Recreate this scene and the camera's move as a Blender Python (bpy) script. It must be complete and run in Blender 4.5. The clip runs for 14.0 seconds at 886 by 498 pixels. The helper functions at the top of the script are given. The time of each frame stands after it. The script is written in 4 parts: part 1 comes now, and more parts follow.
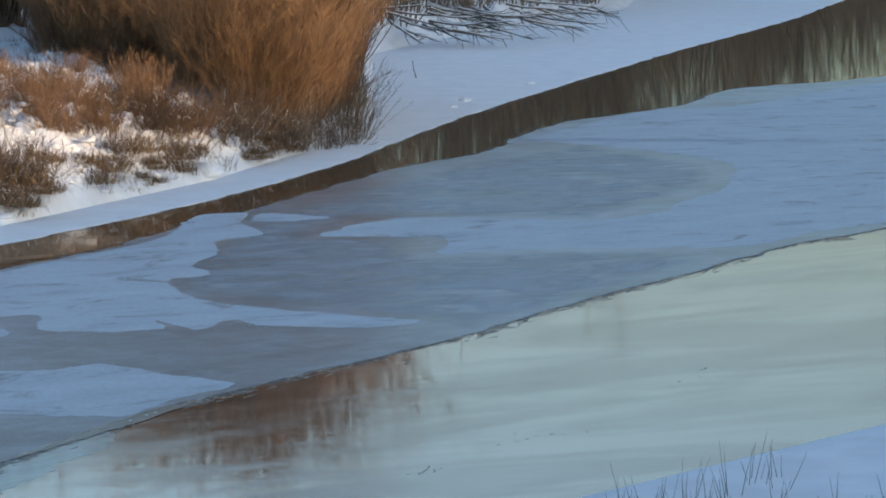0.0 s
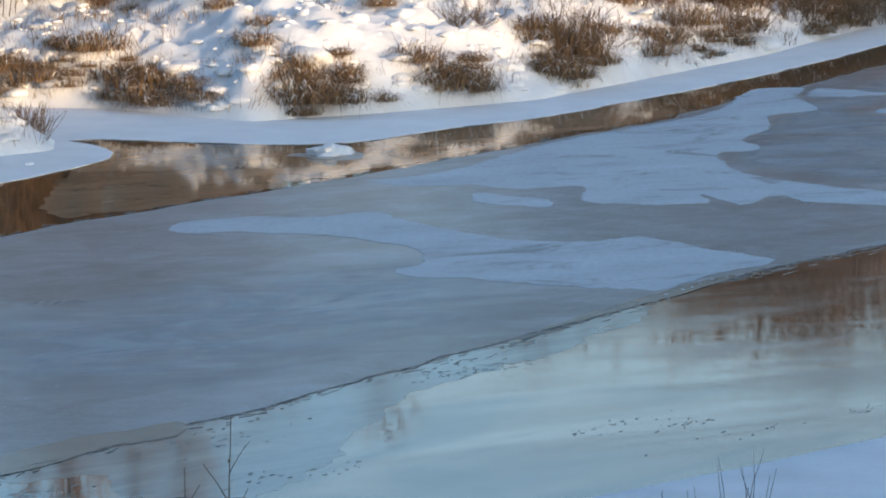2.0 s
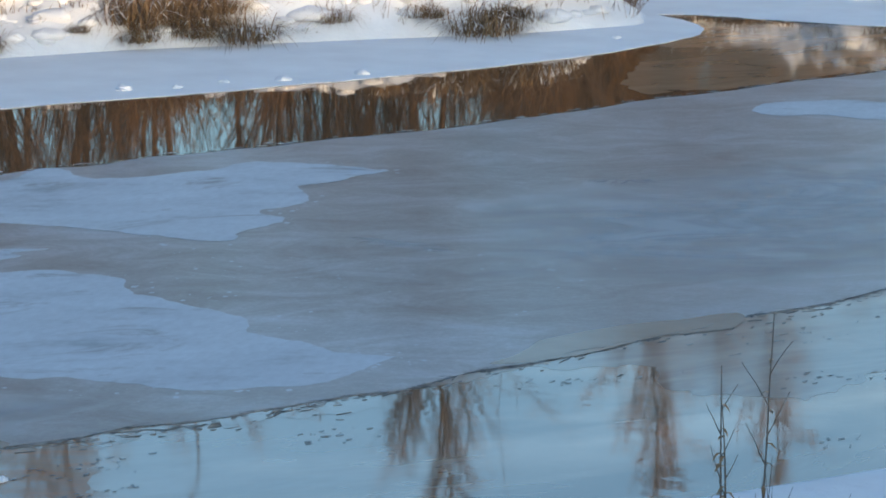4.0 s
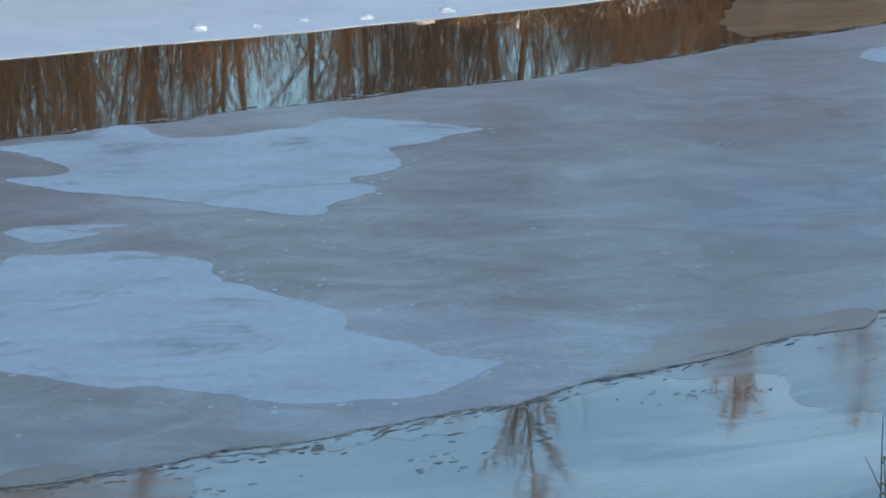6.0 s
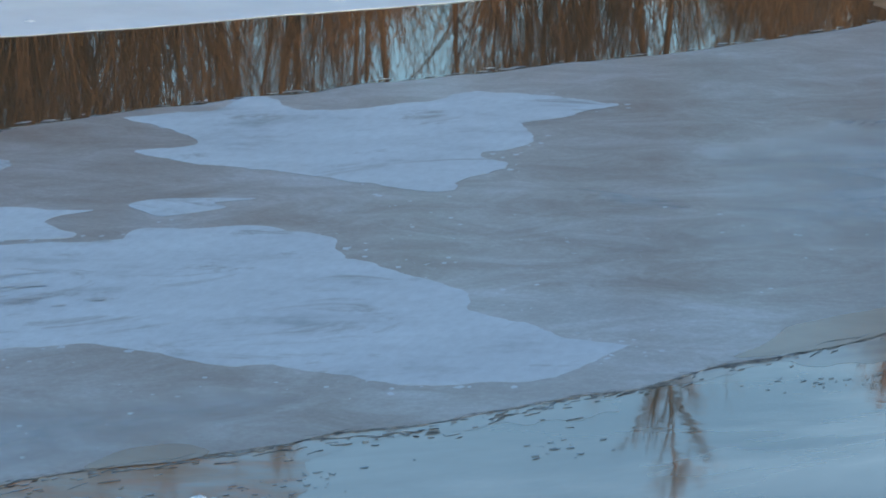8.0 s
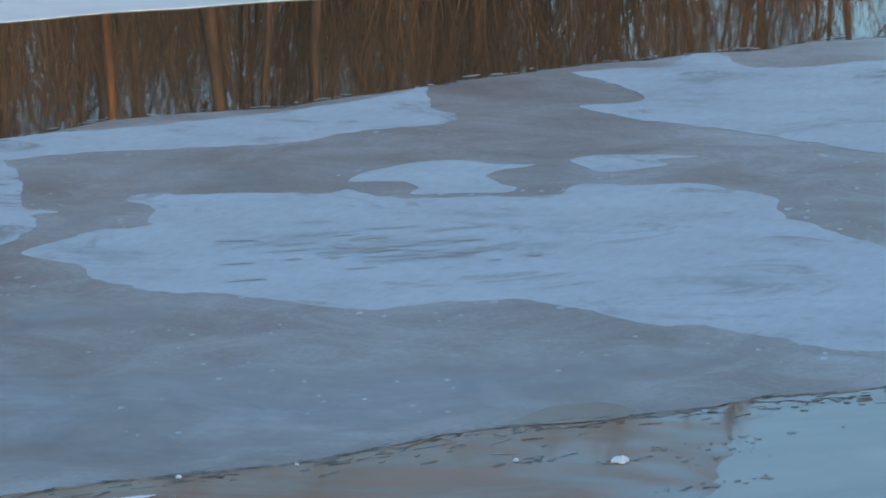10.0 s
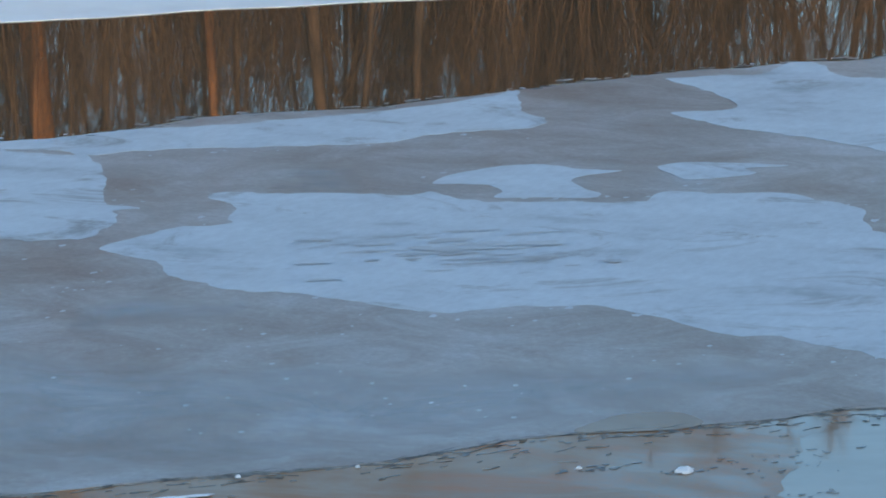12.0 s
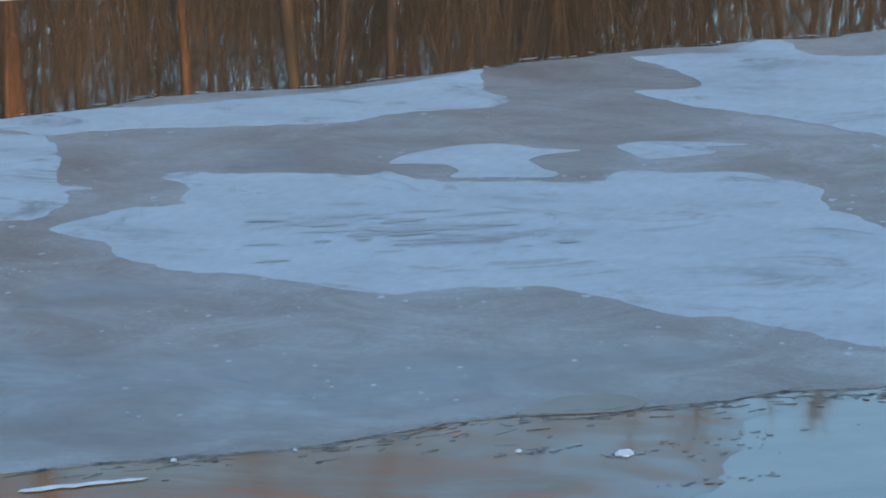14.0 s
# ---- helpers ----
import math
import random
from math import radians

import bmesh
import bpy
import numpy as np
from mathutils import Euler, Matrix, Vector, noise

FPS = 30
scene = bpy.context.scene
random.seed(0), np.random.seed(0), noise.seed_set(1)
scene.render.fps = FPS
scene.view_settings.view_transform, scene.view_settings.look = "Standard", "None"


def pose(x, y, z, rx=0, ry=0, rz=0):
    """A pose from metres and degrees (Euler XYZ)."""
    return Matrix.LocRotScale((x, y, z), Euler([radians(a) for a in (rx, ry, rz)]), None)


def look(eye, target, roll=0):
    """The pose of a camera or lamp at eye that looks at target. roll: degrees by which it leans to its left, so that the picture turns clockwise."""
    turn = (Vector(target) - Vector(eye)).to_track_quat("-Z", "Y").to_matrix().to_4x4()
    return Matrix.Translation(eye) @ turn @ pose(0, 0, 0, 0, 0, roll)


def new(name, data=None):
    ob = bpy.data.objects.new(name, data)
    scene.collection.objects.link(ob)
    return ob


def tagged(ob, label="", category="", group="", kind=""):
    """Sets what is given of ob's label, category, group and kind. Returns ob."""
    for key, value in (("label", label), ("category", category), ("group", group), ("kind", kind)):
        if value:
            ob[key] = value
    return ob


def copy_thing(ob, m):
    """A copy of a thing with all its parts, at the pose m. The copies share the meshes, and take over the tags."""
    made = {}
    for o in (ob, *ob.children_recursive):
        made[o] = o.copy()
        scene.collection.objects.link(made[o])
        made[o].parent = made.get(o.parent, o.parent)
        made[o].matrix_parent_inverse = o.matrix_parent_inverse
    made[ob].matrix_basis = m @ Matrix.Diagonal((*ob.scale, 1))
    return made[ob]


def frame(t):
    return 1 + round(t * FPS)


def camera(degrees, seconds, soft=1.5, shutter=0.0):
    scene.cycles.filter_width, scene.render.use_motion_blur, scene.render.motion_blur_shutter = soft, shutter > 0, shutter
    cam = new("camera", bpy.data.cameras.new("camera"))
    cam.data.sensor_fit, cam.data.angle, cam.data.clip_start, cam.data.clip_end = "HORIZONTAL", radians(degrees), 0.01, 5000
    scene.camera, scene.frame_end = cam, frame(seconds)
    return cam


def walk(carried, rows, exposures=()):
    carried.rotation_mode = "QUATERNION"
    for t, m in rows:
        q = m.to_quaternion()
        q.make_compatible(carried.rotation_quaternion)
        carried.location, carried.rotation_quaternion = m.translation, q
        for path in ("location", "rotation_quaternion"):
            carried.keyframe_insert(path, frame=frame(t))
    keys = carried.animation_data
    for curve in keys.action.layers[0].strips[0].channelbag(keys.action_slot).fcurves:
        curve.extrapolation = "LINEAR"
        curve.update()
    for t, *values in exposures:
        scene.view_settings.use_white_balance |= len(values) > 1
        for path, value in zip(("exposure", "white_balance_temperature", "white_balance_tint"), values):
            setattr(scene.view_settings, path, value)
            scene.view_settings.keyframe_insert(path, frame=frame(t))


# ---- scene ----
cam = camera(16.23, 14.0, soft=1.8)
PATH = [
    (0, (-0.000, -0.002, 7.993), (-0.014, 49.626, 1.899), 0.06),
    (0.5, (0.113, 0.113, 7.991), (-1.379, 49.636, 1.262), -0.04),
    (1, (0.229, 0.260, 7.976), (-2.993, 49.617, 0.661), 0.14),
    (1.5, (0.350, 0.471, 7.931), (-4.788, 49.602, 0.202), -0.05),
    (2, (0.479, 0.778, 7.845), (-8.710, 49.262, -0.206), -0.18),
    (2.5, (0.609, 1.201, 7.712), (-12.274, 48.764, -0.762), 0.16),
    (3, (0.695, 1.717, 7.575), (-14.789, 48.412, -1.357), -0.02),
    (3.5, (0.684, 2.289, 7.485), (-17.013, 48.090, -1.952), -0.09),
    (3.7, (0.640, 2.525, 7.474), (-17.699, 48.034, -2.150), 0.05),
    (5.8, (-0.918, 4.715, 8.224), (-19.816, 49.461, -3.637), 0.30),
    (6, (-1.028, 4.853, 8.288), (-20.101, 49.487, -3.714), 0.31),
    (6.5, (-1.165, 5.121, 8.371), (-20.722, 49.485, -3.851), 0.37),
    (7, (-1.152, 5.302, 8.370), (-21.028, 49.464, -4.067), 0.31),
    (7.5, (-1.058, 5.429, 8.323), (-21.473, 49.315, -4.219), 0.32),
    (8, (-0.952, 5.536, 8.268), (-22.300, 48.978, -4.267), 0.36),
    (8.5, (-0.887, 5.650, 8.233), (-23.584, 48.366, -4.427), 0.02),
    (9, (-0.858, 5.773, 8.217), (-25.397, 47.407, -4.604), -0.38),
    (9.2, (-0.851, 5.823, 8.214), (-26.153, 46.966, -4.710), -0.57),
    (11.3, (-0.660, 6.321, 8.151), (-30.187, 44.433, -5.102), -0.06),
    (11.5, (-0.628, 6.367, 8.142), (-30.075, 44.562, -5.050), 0.04),
    (12, (-0.548, 6.486, 8.119), (-30.021, 44.690, -4.990), -0.07),
    (12.5, (-0.473, 6.613, 8.101), (-29.990, 44.774, -5.033), -0.13),
    (13, (-0.402, 6.747, 8.088), (-30.065, 44.795, -5.044), -0.27),
    (13.5, (-0.334, 6.885, 8.077), (-29.966, 44.903, -5.211), -0.36),
    (14, (-0.268, 7.025, 8.068), (-29.790, 45.074, -5.375), -0.21),
]
walk(cam, [(t, look(eye, target, roll)) for t, eye, target, roll in PATH],
     exposures=[(0.0, 1.28, 6300, 8), (3.5, 1.44, 6300, 7), (6.5, 1.66, 6400, 5), (7.8, 1.66, 6400, 5), (9.0, 1.56, 6400, 5), (11.3, 1.74, 6400, 5), (14.0, 1.75, 6400, 5)])

# ---- world and sun: clear winter evening, low sun behind the near bank ----
SUN_ELEV, SUN_FROM = 8.0, (0.80, -0.60)
world = bpy.data.worlds.new("sky")
scene.world = world
world.use_nodes = True
wn = world.node_tree
sky = wn.nodes.new("ShaderNodeTexSky")
sky.sky_type, sky.sun_disc = "NISHITA", False
sky.sun_elevation = radians(SUN_ELEV)
sky.sun_rotation = math.atan2(SUN_FROM[0], SUN_FROM[1])
sky.air_density, sky.dust_density, sky.ozone_density = 1.0, 2.4, 2.4
wn.nodes["Background"].inputs[1].default_value = 0.15
wn.links.new(sky.outputs[0], wn.nodes["Background"].inputs[0])
sun = new("sun", bpy.data.lights.new("sun", "SUN"))
sun.data.energy, sun.data.angle, sun.data.color = 2.0, radians(0.6), (1.0, 0.66, 0.36)
ce = math.cos(radians(SUN_ELEV))
sun.matrix_world = look((SUN_FROM[0] * ce * 100, SUN_FROM[1] * ce * 100, math.sin(radians(SUN_ELEV)) * 100), (0, 0, 0))


# ---- materials ----
class Nodes:
    """A small helper round one node material."""

    def __init__(self, name):
        self.mat = bpy.data.materials.new(name)
        self.mat.use_nodes = True
        self.tree = self.mat.node_tree
        self.bsdf = self.tree.nodes["Principled BSDF"]

    def node(self, kind, **values):
        n = self.tree.nodes.new(kind)
        for key, value in values.items():
            n.inputs[key].default_value = value
        return n

    def link(self, a, b):
        self.tree.links.new(a, b)

    def coords(self, scale=(1, 1, 1), turn=0.0, use="Object"):
        c = self.tree.nodes.new("ShaderNodeTexCoord")
        r = self.node("ShaderNodeMapping", Rotation=(0, 0, turn))
        m = self.node("ShaderNodeMapping", Scale=scale)
        self.link(c.outputs[use], r.inputs[0])
        self.link(r.outputs[0], m.inputs[0])
        return m.outputs[0]

    def noise(self, scale, detail=4.0, rough=0.55, stretch=(1, 1, 1), turn=0.0, distort=0.0):
        n = self.node("ShaderNodeTexNoise", Scale=scale, Detail=detail, Roughness=rough, Distortion=distort)
        self.link(self.coords(stretch, turn), n.inputs["Vector"])
        return n.outputs["Fac"]

    def ramp(self, fac, stops):
        r = self.tree.nodes.new("ShaderNodeValToRGB")
        while len(r.color_ramp.elements) < len(stops):
            r.color_ramp.elements.new(0.5)
        for e, (p, c) in zip(r.color_ramp.elements, stops):
            e.position, e.color = p, (*c, 1) if len(c) == 3 else (c[0], c[0], c[0], 1)
        self.link(fac, r.inputs[0])
        return r.outputs[0]

    def mix(self, fac, a, b):
        m = self.tree.nodes.new("ShaderNodeMix")
        m.data_type = "RGBA"
        self.link(fac, m.inputs["Factor"])
        self.link(a, m.inputs["A"])
        self.link(b, m.inputs["B"])
        return m.outputs["Result"]

    def times(self, a, b):
        m = self.tree.nodes.new("ShaderNodeMix")
        m.data_type, m.blend_type = "RGBA", "MULTIPLY"
        m.inputs["Factor"].default_value = 1.0
        self.link(a, m.inputs["A"])
        self.link(b, m.inputs["B"])
        return m.outputs["Result"]

    def bump(self, height, strength, distance):
        b = self.node("ShaderNodeBump", Strength=strength, Distance=distance)
        self.link(height, b.inputs["Height"])
        self.link(b.outputs[0], self.bsdf.inputs["Normal"])
        return b

    def set(self, **values):
        for key, value in values.items():
            self.bsdf.inputs[key.replace("_", " ")].default_value = value
        return self


WIND = -0.55  # the way the frost streaks run, turned onto the x axis
FLOW = -0.91  # the river's course, turned onto the x axis


def snow_material(name, low=0.74, grain=9.0, lump=0.05):
    s = Nodes(name)
    tone = s.ramp(s.noise(0.9, 5), [(0.3, (low, low, low + 0.01)), (0.7, (0.88, 0.89, 0.90))])
    s.link(tone, s.bsdf.inputs["Base Color"])
    s.bump(s.noise(grain, 6, 0.6), 0.6, lump)
    s.set(Roughness=0.75, IOR=1.31)
    return s.mat


SNOW = snow_material("bank_snow")
SNOW_SHELF = snow_material("shelf_snow", 0.80, 3.0, 0.02)


def snow_film_material():
    s = Nodes("snow_film_on_ice")
    streak = s.noise(1.0, 7, 0.62, (0.5, 1.0, 1), WIND)
    tone = s.ramp(streak, [(0.30, (0.34, 0.375, 0.405)), (0.42, (0.46, 0.51, 0.555)), (0.75, (0.54, 0.60, 0.65))])
    smear = s.ramp(s.noise(0.7, 9, 0.72, (0.6, 1.0, 1), WIND, 1.4), [(0.555, (0.0,)), (0.66, (0.85,))])
    dim = s.node("ShaderNodeRGB")
    dim.outputs[0].default_value = (0.27, 0.27, 0.27, 1)
    tone = s.mix(smear, tone, dim.outputs[0])
    grain = s.ramp(s.noise(9.0, 6, 0.7, (1.0, 0.5, 1)), [(0.35, (0.93, 0.93, 0.935)), (0.62, (1.05,))])
    s.link(s.times(tone, grain), s.bsdf.inputs["Base Color"])
    s.bump(s.noise(14, 4), 0.3, 0.01)
    s.set(Roughness=0.6, IOR=1.31)
    return s.mat


SNOW_FILM = snow_film_material()


def ice_material():
    s = Nodes("grey_river_ice")
    broad = s.noise(0.34, 8, 0.58, (0.45, 1.0, 1), WIND, 0.7)
    fine = s.noise(1.3, 9, 0.70, (0.6, 0.9, 1), WIND, 0.7)
    base = s.ramp(broad, [(0.36, (0.22, 0.19, 0.17)), (0.50, (0.295, 0.285, 0.275)), (0.64, (0.39, 0.42, 0.45))])
    frost = s.ramp(fine, [(0.36, (0.205, 0.17, 0.15)), (0.50, (0.295, 0.28, 0.27)), (0.64, (0.43, 0.455, 0.485))])
    half = s.node("ShaderNodeValue")
    half.outputs[0].default_value = 0.5
    speck = s.ramp(s.noise(14.0, 6, 0.8, (1.0, 0.9, 1)), [(0.30, (0.85, 0.845, 0.84)), (0.52, (1.0,)), (0.72, (1.22,))])
    s.link(s.times(s.mix(half.outputs[0], base, frost), speck), s.bsdf.inputs["Base Color"])
    s.bump(s.noise(18.0, 4, 0.6), 0.06, 0.003)
    s.set(IOR=1.24, Roughness=0.29)
    return s.mat


ICE = ice_material()


def tinted_ice(name, dark, light, rough, ior=1.36):
    s = Nodes(name)
    fine = s.noise(1.1, 7, 0.6, (0.4, 1.0, 1), FLOW, 0.8)
    s.link(s.ramp(fine, [(0.35, dark), (0.65, light)]), s.bsdf.inputs["Base Color"])
    s.bump(s.noise(4.0, 5), 0.12, 0.004)
    s.set(IOR=ior, Roughness=rough)
    return s.mat


def frost_tone_material():
    """Frost and pale tone in wisps that let the ice show between them."""
    s = Nodes("thin_frost_tone")
    s.set(Base_Color=(0.50, 0.54, 0.57, 1), Roughness=0.55, IOR=1.31)
    cover = s.tree.nodes.new("ShaderNodeAttribute")
    cover.attribute_name = "cover"
    wisp = s.ramp(s.noise(0.8, 8, 0.65, (0.45, 1.0, 1), WIND, 0.8), [(0.36, (0.05,)), (0.62, (0.6,))])
    s.link(s.times(cover.outputs["Fac"], wisp), s.bsdf.inputs["Alpha"])
    return s.mat


FROST_TONE = frost_tone_material()
SWEPT = tinted_ice("wind_swept_ice", (0.36, 0.38, 0.40), (0.46, 0.50, 0.53), 0.6)


def skim_material():
    s = Nodes("thin_clear_skim_ice")
    fine = s.noise(1.6, 7, 0.6, (0.35, 1.0, 1), FLOW, 0.5)
    s.link(s.ramp(fine, [(0.35, (0.19, 0.165, 0.135)), (0.65, (0.30, 0.27, 0.23))]), s.bsdf.inputs["Base Color"])
    s.link(s.ramp(fine, [(0.3, (0.04,)), (0.7, (0.11,))]), s.bsdf.inputs["Roughness"])
    s.bump(s.noise(4.0, 5), 0.12, 0.004)
    s.set(IOR=1.5)
    return s.mat


SKIM = skim_material()


NEW_ICE = tinted_ice("smooth_new_ice", (0.20, 0.15, 0.105), (0.27, 0.21, 0.155), 0.2)


# tan base colour stands in for the sunlit snow bank's reflection
TAN_REFLECTION = tinted_ice("tan_cove_reflection", (0.24, 0.155, 0.09), (0.34, 0.235, 0.15), 0.05, 1.2)


def mirror_brown_ice_material():
    """Brown ice, mirrored trees put into its colour, clearing to the open side upstream."""
    s = Nodes("mirror_brown_ice")
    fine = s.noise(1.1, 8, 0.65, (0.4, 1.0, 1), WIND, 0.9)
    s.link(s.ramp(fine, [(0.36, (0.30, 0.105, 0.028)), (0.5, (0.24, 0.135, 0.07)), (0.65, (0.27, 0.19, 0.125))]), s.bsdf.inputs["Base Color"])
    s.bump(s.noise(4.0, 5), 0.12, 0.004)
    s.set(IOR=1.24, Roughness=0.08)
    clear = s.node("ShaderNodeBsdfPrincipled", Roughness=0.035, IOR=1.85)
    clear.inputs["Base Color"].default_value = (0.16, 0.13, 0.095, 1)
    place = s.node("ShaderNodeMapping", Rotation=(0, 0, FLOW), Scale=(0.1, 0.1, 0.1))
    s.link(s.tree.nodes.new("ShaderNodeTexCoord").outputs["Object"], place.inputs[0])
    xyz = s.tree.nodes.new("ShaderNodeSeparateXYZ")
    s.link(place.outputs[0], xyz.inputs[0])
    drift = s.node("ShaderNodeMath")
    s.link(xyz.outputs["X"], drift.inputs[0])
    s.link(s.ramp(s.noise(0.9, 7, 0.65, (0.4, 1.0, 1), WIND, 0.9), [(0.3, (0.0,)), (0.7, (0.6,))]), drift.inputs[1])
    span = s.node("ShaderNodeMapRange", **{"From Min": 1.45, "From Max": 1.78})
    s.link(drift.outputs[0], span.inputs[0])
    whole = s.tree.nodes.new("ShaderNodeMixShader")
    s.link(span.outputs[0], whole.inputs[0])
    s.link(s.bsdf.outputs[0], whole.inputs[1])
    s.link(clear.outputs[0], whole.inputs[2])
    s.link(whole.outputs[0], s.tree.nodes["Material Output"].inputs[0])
    return s.mat


MIRROR_BROWN_ICE = mirror_brown_ice_material()


def water_material():
    s = Nodes("dark_river_water")
    s.set(Base_Color=(0.07, 0.05, 0.031, 1), Roughness=0.01, IOR=1.34)
    ripple = s.times(s.noise(2.6, 6, 0.62, (0.6, 1.2, 1), 0.66), s.ramp(s.noise(0.5, 3), [(0.35, (0.5,)), (0.65, (1.0,))]))
    s.bump(ripple, 0.09, 0.008)
    return s.mat


WATER = water_material()


def glass_ice_material():
    s = Nodes("glassy_new_ice")
    broad = s.noise(0.35, 6, 0.6, (0.4, 1.0, 1), FLOW, 0.8)
    s.link(s.ramp(broad, [(0.40, (0.12, 0.098, 0.066)), (0.62, (0.23, 0.195, 0.145))]), s.bsdf.inputs["Base Color"])
    s.link(s.ramp(broad, [(0.45, (0.025,)), (0.65, (0.055,))]), s.bsdf.inputs["Roughness"])
    s.bump(s.noise(1.4, 4, 0.5, (0.5, 1.3, 1)), 0.14, 0.012)
    s.set(IOR=1.85)
    # upstream a cream tint is put into the gloss for the warm low sky
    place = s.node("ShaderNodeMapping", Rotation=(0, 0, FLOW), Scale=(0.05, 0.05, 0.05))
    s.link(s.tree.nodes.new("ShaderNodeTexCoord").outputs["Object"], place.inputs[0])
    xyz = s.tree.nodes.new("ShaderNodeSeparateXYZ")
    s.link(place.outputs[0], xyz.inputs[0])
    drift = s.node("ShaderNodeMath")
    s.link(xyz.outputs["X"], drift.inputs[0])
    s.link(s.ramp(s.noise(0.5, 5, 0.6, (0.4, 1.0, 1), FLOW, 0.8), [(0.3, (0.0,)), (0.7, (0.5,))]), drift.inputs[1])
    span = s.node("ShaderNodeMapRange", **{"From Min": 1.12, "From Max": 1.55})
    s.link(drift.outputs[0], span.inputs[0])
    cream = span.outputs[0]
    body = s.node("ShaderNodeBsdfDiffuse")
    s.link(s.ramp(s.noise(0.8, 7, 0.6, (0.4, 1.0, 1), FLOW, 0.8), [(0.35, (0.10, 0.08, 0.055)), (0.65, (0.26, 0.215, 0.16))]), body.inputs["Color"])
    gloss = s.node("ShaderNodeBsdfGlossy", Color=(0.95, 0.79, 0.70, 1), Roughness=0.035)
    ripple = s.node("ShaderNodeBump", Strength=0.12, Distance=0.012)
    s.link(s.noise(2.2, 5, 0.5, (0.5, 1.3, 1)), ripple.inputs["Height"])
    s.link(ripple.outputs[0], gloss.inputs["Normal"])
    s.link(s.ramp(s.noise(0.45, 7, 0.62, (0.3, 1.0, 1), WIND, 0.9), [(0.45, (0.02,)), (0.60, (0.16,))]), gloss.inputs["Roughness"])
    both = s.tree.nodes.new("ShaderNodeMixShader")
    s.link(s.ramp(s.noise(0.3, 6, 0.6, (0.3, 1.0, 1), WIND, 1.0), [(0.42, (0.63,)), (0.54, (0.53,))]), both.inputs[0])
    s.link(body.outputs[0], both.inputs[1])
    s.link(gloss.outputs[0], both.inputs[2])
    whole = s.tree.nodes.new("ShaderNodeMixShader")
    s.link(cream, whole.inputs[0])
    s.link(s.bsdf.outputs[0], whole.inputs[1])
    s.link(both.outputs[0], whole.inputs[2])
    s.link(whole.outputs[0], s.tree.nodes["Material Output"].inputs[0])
    return s.mat


GLASS_ICE = glass_ice_material()


def clear_ice_material():
    s = Nodes("broken_clear_ice")
    s.link(s.ramp(s.noise(6, 3), [(0.35, (0.08, 0.10, 0.115)), (0.7, (0.29, 0.33, 0.36))]), s.bsdf.inputs["Base Color"])
    s.set(Roughness=0.18, IOR=1.31)
    return s.mat


SHARD = clear_ice_material()


def plant_material(name, dark, light, rough=0.75):
    s = Nodes(name)
    info = s.tree.nodes.new("ShaderNodeNewGeometry")
    tone = s.ramp(info.outputs["Random Per Island"], [(0.0, dark), (1.0, light)])
    s.link(tone, s.bsdf.inputs["Base Color"])
    s.set(Roughness=rough)
    return s.mat


WILLOW = plant_material("orange_willow_bark", (0.10, 0.055, 0.025), (0.27, 0.155, 0.068))
WILLOW_BROWN = plant_material("brown_willow_bark", (0.02, 0.014, 0.009), (0.145, 0.085, 0.046))
WILLOW_MIXED = plant_material("russet_willow_bark", (0.08, 0.045, 0.024), (0.26, 0.145, 0.07))
WILLOW_TALL = plant_material("brown_tall_willow_bark", (0.06, 0.04, 0.025), (0.20, 0.125, 0.066))
WILLOW_DARK = plant_material("grey_willow_bark", (0.07, 0.05, 0.034), (0.21, 0.145, 0.085))
GRASS = plant_material("dry_grass", (0.08, 0.05, 0.027), (0.33, 0.21, 0.105))
STALK = plant_material("dry_stalk", (0.06, 0.05, 0.04), (0.14, 0.115, 0.09))


def bark_material(name, dark, light):
    s = Nodes(name)
    n = s.noise(5, 6, 0.6, (1, 1, 0.25))
    s.link(s.ramp(n, [(0.35, dark), (0.65, light)]), s.bsdf.inputs["Base Color"])
    s.bump(n, 0.6, 0.02)
    s.set(Roughness=0.85)
    return s.mat


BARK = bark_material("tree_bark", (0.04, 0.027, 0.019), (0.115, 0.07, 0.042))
# old pine's bark, also the sunlit copy for slender trunks
PINE_AND_SUNLIT_BARK = bark_material("orange_pine_and_sunlit_bark", (0.12, 0.05, 0.02), (0.27, 0.12, 0.05))
TWIG = plant_material("tree_twigs", (0.07, 0.042, 0.027), (0.21, 0.115, 0.06))


# ---- small builders ----
def link_mesh(name, bm, material, parent=None, label="", smooth_shade=False):
    me = bpy.data.meshes.new(name)
    bm.to_mesh(me)
    bm.free()
    me.materials.append(material)
    if smooth_shade:
        me.shade_smooth()
    ob = new(name, me)
    if parent:
        ob.parent = parent
    if label:
        tagged(ob, label)
    return ob


def mesh_of(name, verts, faces, material, smooth_shade=False):
    me = bpy.data.meshes.new(name)
    me.from_pydata(verts, [], faces)
    me.materials.append(material)
    if smooth_shade:
        me.shade_smooth()
    return me


